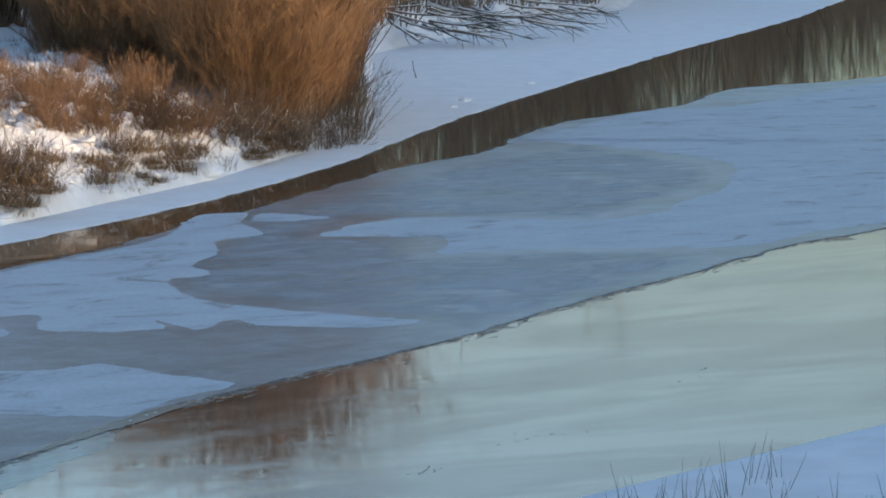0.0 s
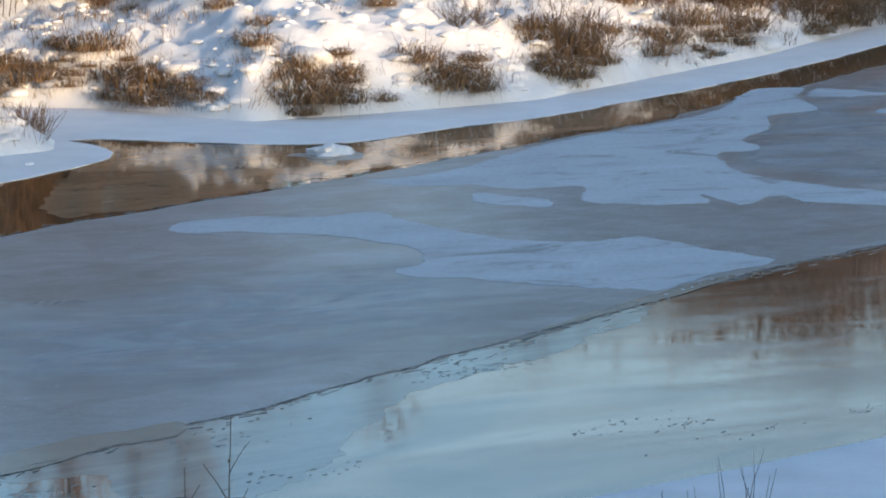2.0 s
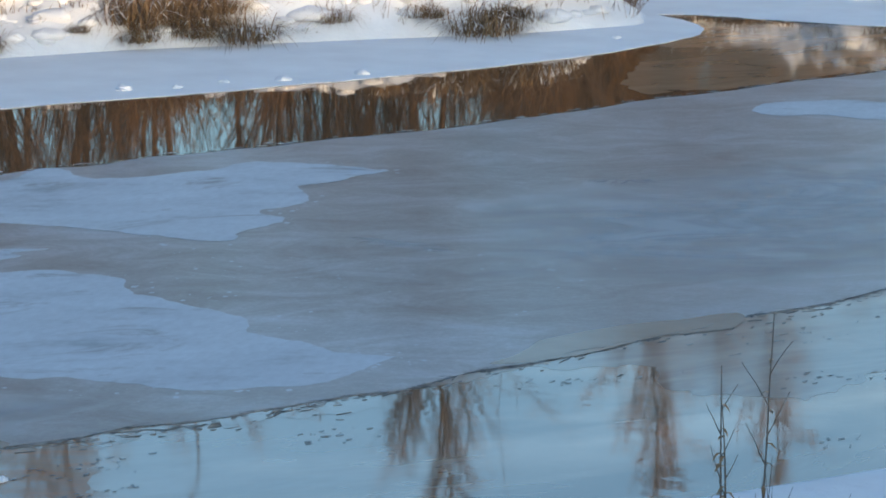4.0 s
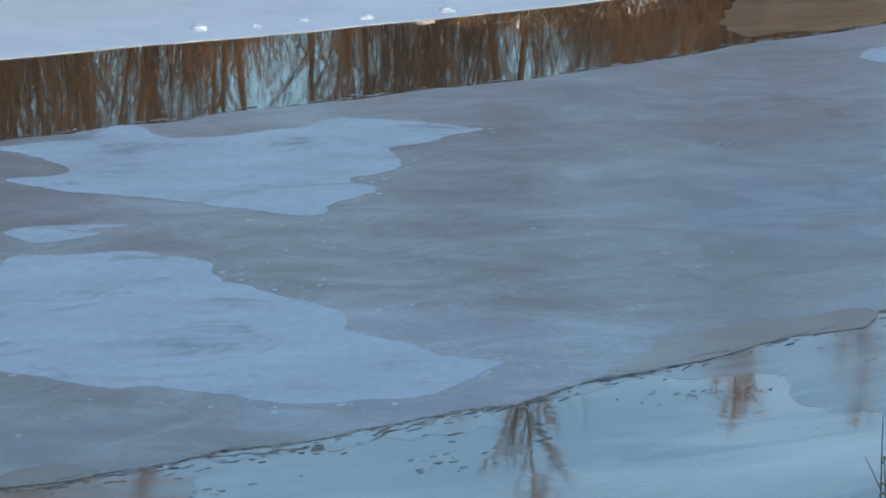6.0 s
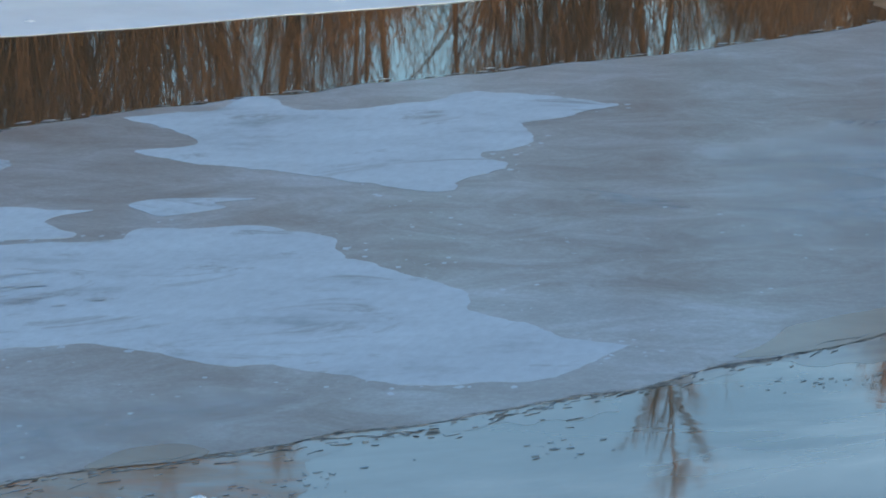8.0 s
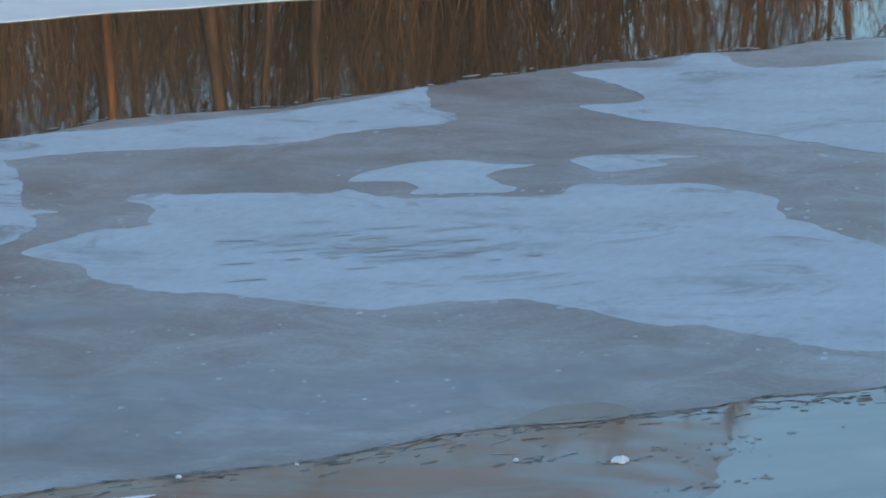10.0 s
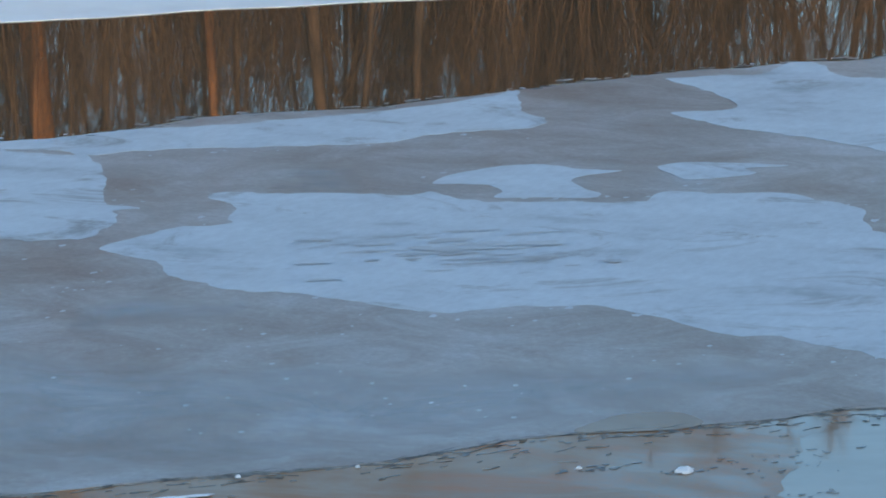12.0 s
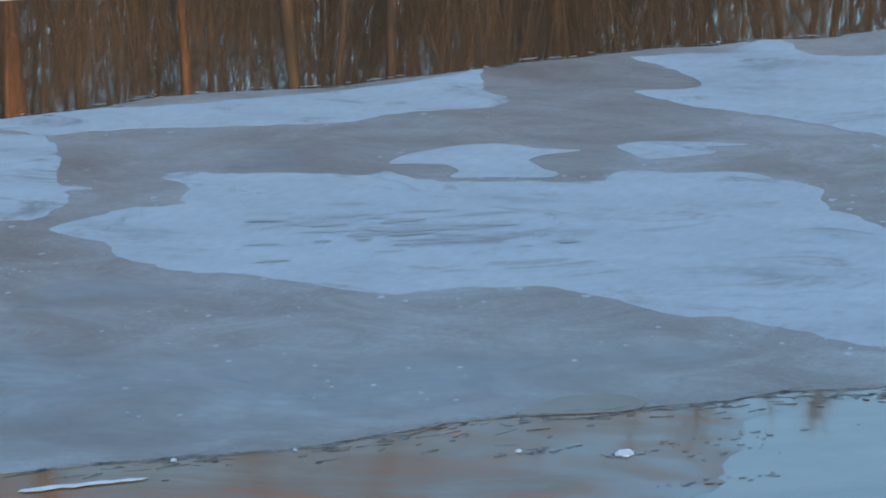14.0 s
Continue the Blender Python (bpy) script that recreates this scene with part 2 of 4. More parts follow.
def curve(points, closed=False, step=0.25):
    """A smooth line through control points, in even steps."""
    p = np.array(points, float)
    n = len(p)
    out = []
    for i in range(n if closed else n - 1):
        if closed:
            a, b, c, d = p[i - 1], p[i], p[(i + 1) % n], p[(i + 2) % n]
        else:
            a, b, c, d = p[max(i - 1, 0)], p[i], p[i + 1], p[min(i + 2, n - 1)]
        m = max(2, int(np.linalg.norm(c - b) / step))
        for k in range(m):
            t = k / m
            out.append(0.5 * (2 * b + (c - a) * t + (2 * a - 5 * b + 4 * c - d) * t * t + (3 * b - a - 3 * c + d) * t**3))
    if not closed:
        out.append(p[-1])
    return np.array(out)


def ragged(line, amount, scale, seed):
    """The line with small uneven bays and tongues."""
    out = []
    for x, y in line:
        v = Vector((x * scale, y * scale, seed * 7.3))
        out.append((x + amount * (noise.noise(v) + 0.5 * noise.noise(v * 2.7)),
                    y + 1.6 * amount * (noise.noise(v + Vector((31, 5, 0))) + 0.5 * noise.noise(v * 2.7 + Vector((9, 17, 0))))))
    return np.array(out)


def sheet(name, outline, top, thick, material):
    """A flat plate of the given outline, with sides unless it is a mere film."""
    bm = bmesh.new()
    up = [bm.verts.new((x, y, top)) for x, y in outline]
    n = len(up)
    face = bm.faces.new(up)
    lo = [bm.verts.new((x, y, top - thick)) for x, y in outline] if thick else []
    for i in range(len(lo)):
        bm.faces.new((up[i], lo[i], lo[(i + 1) % n], up[(i + 1) % n]))
    face.normal_update()
    if face.normal.z < 0:
        bmesh.ops.reverse_faces(bm, faces=bm.faces)
    bmesh.ops.triangulate(bm, faces=[face])
    return link_mesh(name, bm, material)


# ---- lines of the river, in metres ----
SHELF_EDGE = [(-200, -190), (-60, -6), (-36, 28), (-30.7, 35.8), (-27.9, 39.9), (-25.0, 43.3), (-22.6, 46.4), (-20.4, 49.4),
              (-18.4, 52.6), (-17.2, 55.6), (-16.8, 57.6), (-17.3, 58.9), (-18.4, 60.0), (-16.4, 60.3), (-14.6, 60.0),
              (-12.8, 60.6), (-11.2, 63.1), (-9.4, 65.8), (-7.4, 70.3), (-5.3, 75.7), (-2.8, 84.1), (0.2, 98.3),
              (4.5, 115.2), (10.3, 136.8), (18.4, 165), (24.0, 188), (40, 250), (160, 600)]
BANK_TOE = [(-200, -140), (-60, 6), (-38, 35), (-31, 44), (-27, 49.4), (-25.3, 51.4), (-22.5, 54.0), (-19.9, 56.2), (-18.2, 58.4),
            (-18.6, 59.8), (-21, 60.6), (-26, 62.0), (-27, 64.0), (-22, 65.4), (-19.1, 65.3), (-15.5, 63.6), (-13.0, 65.6), (-10.2, 68.5),
            (-8.4, 73.2), (-6.0, 79.5), (-4.4, 86.0), (-2.5, 92.6), (-2.4, 102), (-3.1, 134), (0.4, 148), (9.9, 179), (24, 240), (140, 610)]
ICE_FAR = [(-200, -210), (-55, -15), (-30, 23), (-25.5, 30.8), (-24.4, 33.3), (-23.1, 35.3), (-21.9, 38.1), (-20.0, 41.2), (-18.2, 43.8),
           (-16.4, 46.4), (-15.2, 49.1), (-13.5, 52.2), (-11.6, 55.8), (-10.0, 59.0), (-8.5, 62.2), (-7.0, 65.3), (-5.7, 69.8),
           (-4.3, 73.2), (-3.0, 77.2), (-1.2, 82.8), (1.2, 87.8), (2.2, 92.2), (3.9, 98.0), (8.0, 105.0), (10.7, 113), (17.1, 120), (26, 136), (70, 230), (190, 560)]
ICE_NEAR = [(-180, -205), (-60, -40), (-23, 14), (-17.0, 22.4), (-15.6, 24.2), (-14.4, 26.2), (-13.0, 28.0), (-11.7, 29.8), (-10.2, 32.6),
            (-8.6, 35.8), (-7.3, 38.5), (-6.0, 41.3), (-4.1, 45.6), (-2.4, 48.5), (0.0, 52.2), (2.9, 57.8), (4.6, 60.7), (7.4, 65.8),
            (9.9, 69.0), (16, 78), (60, 140), (210, 480)]
NEAR_BANK = [(-140, -190), (-50, -40), (-17, 14), (-9.4, 25.0), (-6.6, 28.6), (-4.8, 31.1), (-2.6, 33.6), (0.0, 36.8), (2.2, 39.3), (4.8, 42.3),
             (6.4, 44.1), (12, 51), (60, 108), (240, 420)]


def inside_distance(px, py, ring):
    """Distance to the ring of points, positive inside."""
    ring = np.array(ring, float)
    best = np.full(px.shape, 1e9)
    odd = np.zeros(px.shape, bool)
    for (ax, ay), (bx, by) in zip(ring, np.roll(ring, -1, 0)):
        ex, ey = bx - ax, by - ay
        t = np.clip(((px - ax) * ex + (py - ay) * ey) / (ex * ex + ey * ey + 1e-12), 0, 1)
        best = np.minimum(best, (px - ax - t * ex) ** 2 + (py - ay - t * ey) ** 2)
        if ay != by:
            odd ^= ((ay > py) != (by > py)) & (px < (bx - ax) * (py - ay) / (by - ay) + ax)
    return np.where(odd, 1, -1) * np.sqrt(best)


def ease(a, b, v):
    t = np.clip((v - a) / (b - a), 0, 1)
    return t * t * (3 - 2 * t)


FAR_LAND = BANK_TOE + [(900, 3000), (-3000, 3000), (-3000, -140)]
NEAR_LAND = NEAR_BANK + [(3000, 420), (3000, -3000), (-140, -3000)]


def heights(px, py):
    far = inside_distance(px, py, FAR_LAND)
    near = inside_distance(px, py, NEAR_LAND)
    outside = np.minimum(np.maximum(far, near), 0)
    far, near = np.maximum(far, -0.01), np.maximum(near, -0.01)
    lump = np.array([noise.fractal(Vector((x * 0.42, y * 0.30, 1.7)), 0.9, 2.1, 4) for x, y in zip(px, py)])
    small = np.array([noise.fractal(Vector((x * 1.3, y * 0.9, 5.1)), 0.8, 2.1, 4) for x, y in zip(px, py)])
    steep = 0.7 + 0.3 * ease(57, 66, py)  # a low point downstream, a steeper bank above the cove
    zf = 0.06 + (0.5 + 0.75 * steep) * (1 - np.exp(-far / 1.5)) + (0.05 + 0.06 * steep) * np.minimum(far, 26) + (0.5 + 0.5 * steep) * (0.42 * lump + 0.42 * np.abs(small) - 0.12) * (1 - np.exp(-far / 0.8))
    # the outer rise is out of view, shaped to shade the river
    zn = 0.02 + 0.22 * (1 - np.exp(-near / 0.35)) + 0.025 * np.minimum(near, 8) + 6.0 * ease(8, 22, near) + (10.0 + 0.07 * np.clip(0.62 * px + 0.78 * py - 50, 0, 18) + 0.22 * np.clip(0.62 * px + 0.78 * py - 68, 0, 120)) * ease(40, 85, near)
    zn = zn + (0.05 * lump + 0.03 * small) * (1 - np.exp(-near / 1.5))
    bed = -0.7 + 0.75 * np.exp(outside / 0.5)
    return np.where(far > 0, zf, np.where(near > 0, zn, np.maximum(bed, -0.7)))


def height_at(x, y):
    return float(heights(np.array([x]), np.array([y]))[0])


def spread(lo, hi, step, reach):
    """Even steps between lo and hi, growing outwards up to reach."""
    mid = list(np.arange(lo, hi, step))
    out, g, v = [], step, lo
    while v > lo - reach:
        g *= 1.25
        v -= g
        out.append(v)
    up, g, v = [], step, hi
    while v < hi + reach:
        g *= 1.25
        up.append(v)
        v += g
    return np.array(out[::-1] + mid + up)


def ground():
    xs, ys = spread(-44, 14, 0.24, 1500), spread(24, 118, 0.30, 1800)
    gx, gy = np.meshgrid(xs, ys)
    z = heights(gx.ravel(), gy.ravel())
    verts = np.stack([gx.ravel(), gy.ravel(), z], 1).tolist()
    w = len(xs)
    faces = [(j * w + i, j * w + i + 1, (j + 1) * w + i + 1, (j + 1) * w + i) for j in range(len(ys) - 1) for i in range(w - 1)]
    ob = new("ground", mesh_of("ground", verts, faces, SNOW, True))
    return tagged(ob, "snow-covered river banks with lumpy drifts", "ground", kind="structure")


ground()

# water, and the snow shelf frozen to the far bank
bm = bmesh.new()
bmesh.ops.create_grid(bm, x_segments=4, y_segments=4, size=900, matrix=Matrix.Translation((0, 300, 0)))
tagged(link_mesh("water", bm, WATER), "still dark river water mirroring trees and evening sky", "water", kind="structure")
edge = ragged(curve(SHELF_EDGE, step=0.5), 0.10, 0.7, 1)
shelf = sheet("ice_shelf", list(edge) + [(-100, 700), (-330, 200)], 0.012, 0.03, SNOW_SHELF)
tagged(shelf, "smooth snow-covered ice shelf frozen to the bank", "ice shelf", kind="structure")

# the ice sheet in the middle of the river
far_edge = ragged(curve(ICE_FAR, step=0.4), 0.16, 0.8, 2)
near_edge = ragged(curve(ICE_NEAR, step=0.4), 0.10, 0.9, 3)
ice = sheet("ice_sheet", list(far_edge) + list(near_edge[::-1]), 0.009, 0.03, ICE)
tagged(ice, "smooth grey river ice sheet with faint frost streaks", "ice sheet", kind="structure")

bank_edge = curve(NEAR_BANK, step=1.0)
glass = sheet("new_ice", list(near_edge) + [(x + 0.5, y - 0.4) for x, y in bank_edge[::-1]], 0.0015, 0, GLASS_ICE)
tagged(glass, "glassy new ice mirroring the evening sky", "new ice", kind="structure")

# ---- thin snow lying on the ice in patches ----
PATCH_LINES = []


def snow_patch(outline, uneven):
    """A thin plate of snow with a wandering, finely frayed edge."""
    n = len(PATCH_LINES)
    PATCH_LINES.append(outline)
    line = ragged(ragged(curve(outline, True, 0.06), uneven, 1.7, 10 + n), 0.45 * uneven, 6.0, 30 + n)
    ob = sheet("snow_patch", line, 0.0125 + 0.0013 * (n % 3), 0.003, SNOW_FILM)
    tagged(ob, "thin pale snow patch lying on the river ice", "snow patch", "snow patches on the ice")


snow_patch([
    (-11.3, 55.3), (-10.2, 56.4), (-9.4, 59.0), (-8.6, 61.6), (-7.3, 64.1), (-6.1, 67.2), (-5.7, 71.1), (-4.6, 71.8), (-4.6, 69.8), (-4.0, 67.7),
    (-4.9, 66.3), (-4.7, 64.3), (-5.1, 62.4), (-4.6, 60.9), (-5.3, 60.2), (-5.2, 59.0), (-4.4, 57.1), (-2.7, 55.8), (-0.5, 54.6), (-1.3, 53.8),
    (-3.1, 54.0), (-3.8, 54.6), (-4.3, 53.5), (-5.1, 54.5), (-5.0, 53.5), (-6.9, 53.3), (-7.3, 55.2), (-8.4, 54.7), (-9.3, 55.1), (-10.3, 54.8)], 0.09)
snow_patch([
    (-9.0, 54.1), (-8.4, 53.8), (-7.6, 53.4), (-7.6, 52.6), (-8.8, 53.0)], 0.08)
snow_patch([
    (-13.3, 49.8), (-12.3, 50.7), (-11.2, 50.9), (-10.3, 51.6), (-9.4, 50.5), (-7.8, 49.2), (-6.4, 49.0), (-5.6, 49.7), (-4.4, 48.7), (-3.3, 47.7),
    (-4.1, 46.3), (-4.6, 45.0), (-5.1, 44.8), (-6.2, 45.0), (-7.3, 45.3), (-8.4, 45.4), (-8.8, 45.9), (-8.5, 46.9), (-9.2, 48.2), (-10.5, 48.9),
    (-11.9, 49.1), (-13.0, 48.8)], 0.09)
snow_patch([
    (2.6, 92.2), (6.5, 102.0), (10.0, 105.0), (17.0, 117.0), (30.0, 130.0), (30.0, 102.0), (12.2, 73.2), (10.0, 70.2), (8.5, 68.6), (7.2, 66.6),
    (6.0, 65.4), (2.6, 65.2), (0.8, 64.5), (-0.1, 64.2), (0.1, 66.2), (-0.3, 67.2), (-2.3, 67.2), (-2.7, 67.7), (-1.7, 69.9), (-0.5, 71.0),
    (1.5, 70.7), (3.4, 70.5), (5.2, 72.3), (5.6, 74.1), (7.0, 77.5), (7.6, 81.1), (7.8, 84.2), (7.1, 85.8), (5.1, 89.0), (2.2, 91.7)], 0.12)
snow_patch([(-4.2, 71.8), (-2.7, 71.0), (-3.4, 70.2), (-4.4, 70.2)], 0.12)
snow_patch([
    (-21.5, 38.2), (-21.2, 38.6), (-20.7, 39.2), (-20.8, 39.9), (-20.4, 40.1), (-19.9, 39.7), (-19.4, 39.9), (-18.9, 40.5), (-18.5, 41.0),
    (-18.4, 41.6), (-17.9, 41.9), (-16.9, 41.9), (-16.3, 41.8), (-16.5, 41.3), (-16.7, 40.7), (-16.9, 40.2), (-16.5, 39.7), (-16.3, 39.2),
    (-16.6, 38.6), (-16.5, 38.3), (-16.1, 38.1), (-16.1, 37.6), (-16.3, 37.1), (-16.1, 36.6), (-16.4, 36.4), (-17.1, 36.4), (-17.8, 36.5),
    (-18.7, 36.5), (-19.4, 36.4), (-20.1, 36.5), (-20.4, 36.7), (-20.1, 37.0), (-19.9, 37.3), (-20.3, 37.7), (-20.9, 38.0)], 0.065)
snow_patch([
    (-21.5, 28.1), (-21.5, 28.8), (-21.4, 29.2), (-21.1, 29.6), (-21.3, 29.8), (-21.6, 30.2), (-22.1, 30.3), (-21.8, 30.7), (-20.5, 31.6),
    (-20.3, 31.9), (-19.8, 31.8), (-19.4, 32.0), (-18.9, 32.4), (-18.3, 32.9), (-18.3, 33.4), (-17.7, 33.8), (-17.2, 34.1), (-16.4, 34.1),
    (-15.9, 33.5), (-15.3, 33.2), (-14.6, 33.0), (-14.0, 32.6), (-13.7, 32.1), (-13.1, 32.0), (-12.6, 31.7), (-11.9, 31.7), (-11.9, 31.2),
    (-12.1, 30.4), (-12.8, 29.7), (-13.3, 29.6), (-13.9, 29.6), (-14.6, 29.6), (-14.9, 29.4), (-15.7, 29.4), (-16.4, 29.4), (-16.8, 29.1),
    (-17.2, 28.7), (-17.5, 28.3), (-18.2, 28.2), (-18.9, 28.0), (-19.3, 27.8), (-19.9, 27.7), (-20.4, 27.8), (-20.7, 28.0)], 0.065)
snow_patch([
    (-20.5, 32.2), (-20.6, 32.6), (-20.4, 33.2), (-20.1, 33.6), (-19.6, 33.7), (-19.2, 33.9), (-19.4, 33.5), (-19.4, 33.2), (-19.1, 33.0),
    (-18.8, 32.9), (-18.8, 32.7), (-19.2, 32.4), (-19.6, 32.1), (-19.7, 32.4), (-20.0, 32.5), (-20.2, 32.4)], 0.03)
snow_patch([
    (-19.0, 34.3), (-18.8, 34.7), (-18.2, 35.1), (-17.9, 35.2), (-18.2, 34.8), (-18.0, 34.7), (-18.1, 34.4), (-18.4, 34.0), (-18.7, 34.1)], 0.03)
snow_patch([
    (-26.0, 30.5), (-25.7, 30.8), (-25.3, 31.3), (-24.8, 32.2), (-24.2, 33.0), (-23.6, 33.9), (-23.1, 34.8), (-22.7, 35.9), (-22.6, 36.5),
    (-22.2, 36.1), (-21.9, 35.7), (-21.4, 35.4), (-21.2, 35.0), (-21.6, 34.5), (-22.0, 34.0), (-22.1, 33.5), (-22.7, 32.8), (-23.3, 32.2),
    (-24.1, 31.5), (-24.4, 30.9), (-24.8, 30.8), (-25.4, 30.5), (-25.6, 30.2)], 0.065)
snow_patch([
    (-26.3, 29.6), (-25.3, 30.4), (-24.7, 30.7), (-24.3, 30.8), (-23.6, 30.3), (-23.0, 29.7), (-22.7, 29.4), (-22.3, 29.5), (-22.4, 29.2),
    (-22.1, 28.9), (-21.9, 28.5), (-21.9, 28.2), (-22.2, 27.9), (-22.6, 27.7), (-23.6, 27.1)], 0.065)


def frost_tone(outline, fade):
    """Frost and added pale tone on the ice, thinning out towards its rim."""
    ring = np.array(outline)
    (x0, y0), (x1, y1) = ring.min(0), ring.max(0)
    xs, ys = np.arange(x0, x1, 0.14), np.arange(y0, y1, 0.16)
    gx, gy = np.meshgrid(xs, ys)
    cover = np.clip(inside_distance(gx.ravel(), gy.ravel(), ring) / fade, 0, 1)
    w = len(xs)
    cells = [(j * w + i, j * w + i + 1, (j + 1) * w + i + 1, (j + 1) * w + i) for j in range(len(ys) - 1) for i in range(w - 1)]
    cells = [q for q in cells if max(cover[k] for k in q) > 0]
    used = sorted({k for q in cells for k in q})
    spot = {k: n for n, k in enumerate(used)}
    me = mesh_of("frost_tone", [(gx.ravel()[k], gy.ravel()[k], 0.0108) for k in used], [[spot[k] for k in q] for q in cells], FROST_TONE)
    me.attributes.new("cover", "FLOAT", "POINT").data.foreach_set("value", [float(cover[k]) for k in used])
    tagged(new("frost_tone", me), "faint bluish frost and painted sheen on the grey ice", "frost film", "frost films on the ice")


frost_tone([
    (-20.4, 24.8), (-19.6, 25.2), (-18.8, 25.4), (-17.9, 25.9), (-17.4, 26.5), (-16.6, 26.6), (-15.9, 27.4), (-15.2, 28.0), (-14.5, 28.7),
    (-13.6, 29.0), (-13.9, 27.9), (-14.5, 26.8), (-14.9, 25.9), (-15.3, 25.0), (-16.1, 23.9), (-17.1, 22.9), (-17.7, 22.4)], 1.1)
frost_tone([
    (-20.2, 26.5), (-20.0, 27.0), (-19.5, 27.2), (-19.1, 27.6), (-18.8, 27.4), (-18.9, 27.1), (-19.1, 26.7), (-19.6, 26.2), (-19.5, 25.7),
    (-19.9, 25.9)], 0.5)
# this one paints the bluish sky reflection lying on the ice
frost_tone([(-9.0, 36.6), (-11.5, 36.0), (-13.5, 34.6), (-13.0, 37.0), (-14.5, 40.0), (-12.0, 44.5), (-9.0, 48.0), (-6.5, 45.5), (-6.0, 42.0), (-7.5, 39.5)], 2.2)
frost_tone([
    (-21.7, 30.9), (-22.0, 31.4), (-22.1, 31.8), (-21.7, 32.2), (-21.3, 31.8), (-20.8, 31.4)], 0.3)
frost_tone([
    (-14.9, 37.4), (-14.4, 37.5), (-13.9, 37.4), (-13.5, 37.2), (-13.3, 37.0), (-13.8, 36.9), (-14.3, 37.0)], 0.12)
frost_tone([
    (-13.7, 42.1), (-13.2, 42.5), (-12.3, 42.9), (-12.5, 42.5), (-13.1, 42.1)], 0.12)
# pale tone added here to lighten ice darkened by mirrored willows
frost_tone([(-5.4, 62.0), (-5.0, 58.6), (-3.0, 56.8), (-0.5, 55.0), (0.5, 53.4), (3.0, 58.5), (6.0, 64.6), (2.5, 64.6), (-0.5, 63.6), (-0.8, 66.6), (-3.2, 67.6), (-1.8, 71.2), (3.4, 71.0), (6.8, 78.0), (7.2, 84.0), (4.0, 89.5), (0.5, 84.0), (-2.5, 76.0), (-4.4, 70.0)], 0.7)


def bare_streaks():
    """Slots where the wind has swept the snow off the ice."""
    rng = random.Random(17)
    verts, faces = [], []
    for x, y, wide, deep, count, long in ((-18.7, 30.3, 1.0, 0.6, 26, 0.36), (-18.2, 30.0, 1.5, 0.8, 16, 0.22), (-24.0, 28.9, 0.8, 0.4, 8, 0.25)):
        for _ in range(count):
            u, v = rng.gauss(0, 0.5) * wide, rng.gauss(0, 0.5) * deep
            px, py = x + 0.68 * u - 0.73 * v, y + 0.73 * u + 0.68 * v
            half, thin, base = long * rng.uniform(0.3, 1.0), long * rng.uniform(0.08, 0.22), len(verts)
            bow = rng.uniform(-1.2, 1.2)
            for i in range(14):
                w = 6.283 * i / 14
                a = math.cos(w) * half * rng.uniform(0.8, 1.1)
                b = math.sin(w) * thin * rng.uniform(0.5, 1.3) + bow * thin * (1 - (a / half) ** 2)
                verts.append((px + 0.68 * a - 0.73 * b, py + 0.73 * a + 0.68 * b, 0.0165 + 0.00022 * len(faces)))
            faces.append([base + i for i in range(14)])
    ob = new("bare_streaks", mesh_of("bare_streaks", verts, faces, SWEPT))
    tagged(ob, "grey wind-swept streaks of bare ice in thin snow", "bare ice", kind="stuff")


bare_streaks()

# ---- plants ----
def tube(verts, faces, pts, r0, r1, sides=3):
    """A tapered stem along pts."""
    base = len(verts)
    n = len(pts)
    for i, p in enumerate(pts):
        d = (pts[min(i + 1, n - 1)] - pts[max(i - 1, 0)]).normalized()
        a = d.orthogonal().normalized()
        b = d.cross(a)
        r = r0 + (r1 - r0) * i / (n - 1)
        for k in range(sides):
            w = 2 * math.pi * k / sides
            verts.append(p + a * (r * math.cos(w)) + b * (r * math.sin(w)))
    for i in range(n - 1):
        for k in range(sides):
            j = (k + 1) % sides
            faces.append((base + i * sides + k, base + i * sides + j, base + (i + 1) * sides + j, base + (i + 1) * sides + k))


def stem_line(rng, start, way, length, bend, steps=4):
    pts, d, p = [start.copy()], way.normalized(), start.copy()
    for _ in range(steps):
        d = (d + Vector((rng.uniform(-1, 1), rng.uniform(-1, 1), rng.uniform(-0.4, 0.9))) * bend).normalized()
        p = p + d * (length / steps)
        pts.append(p.copy())
    return pts


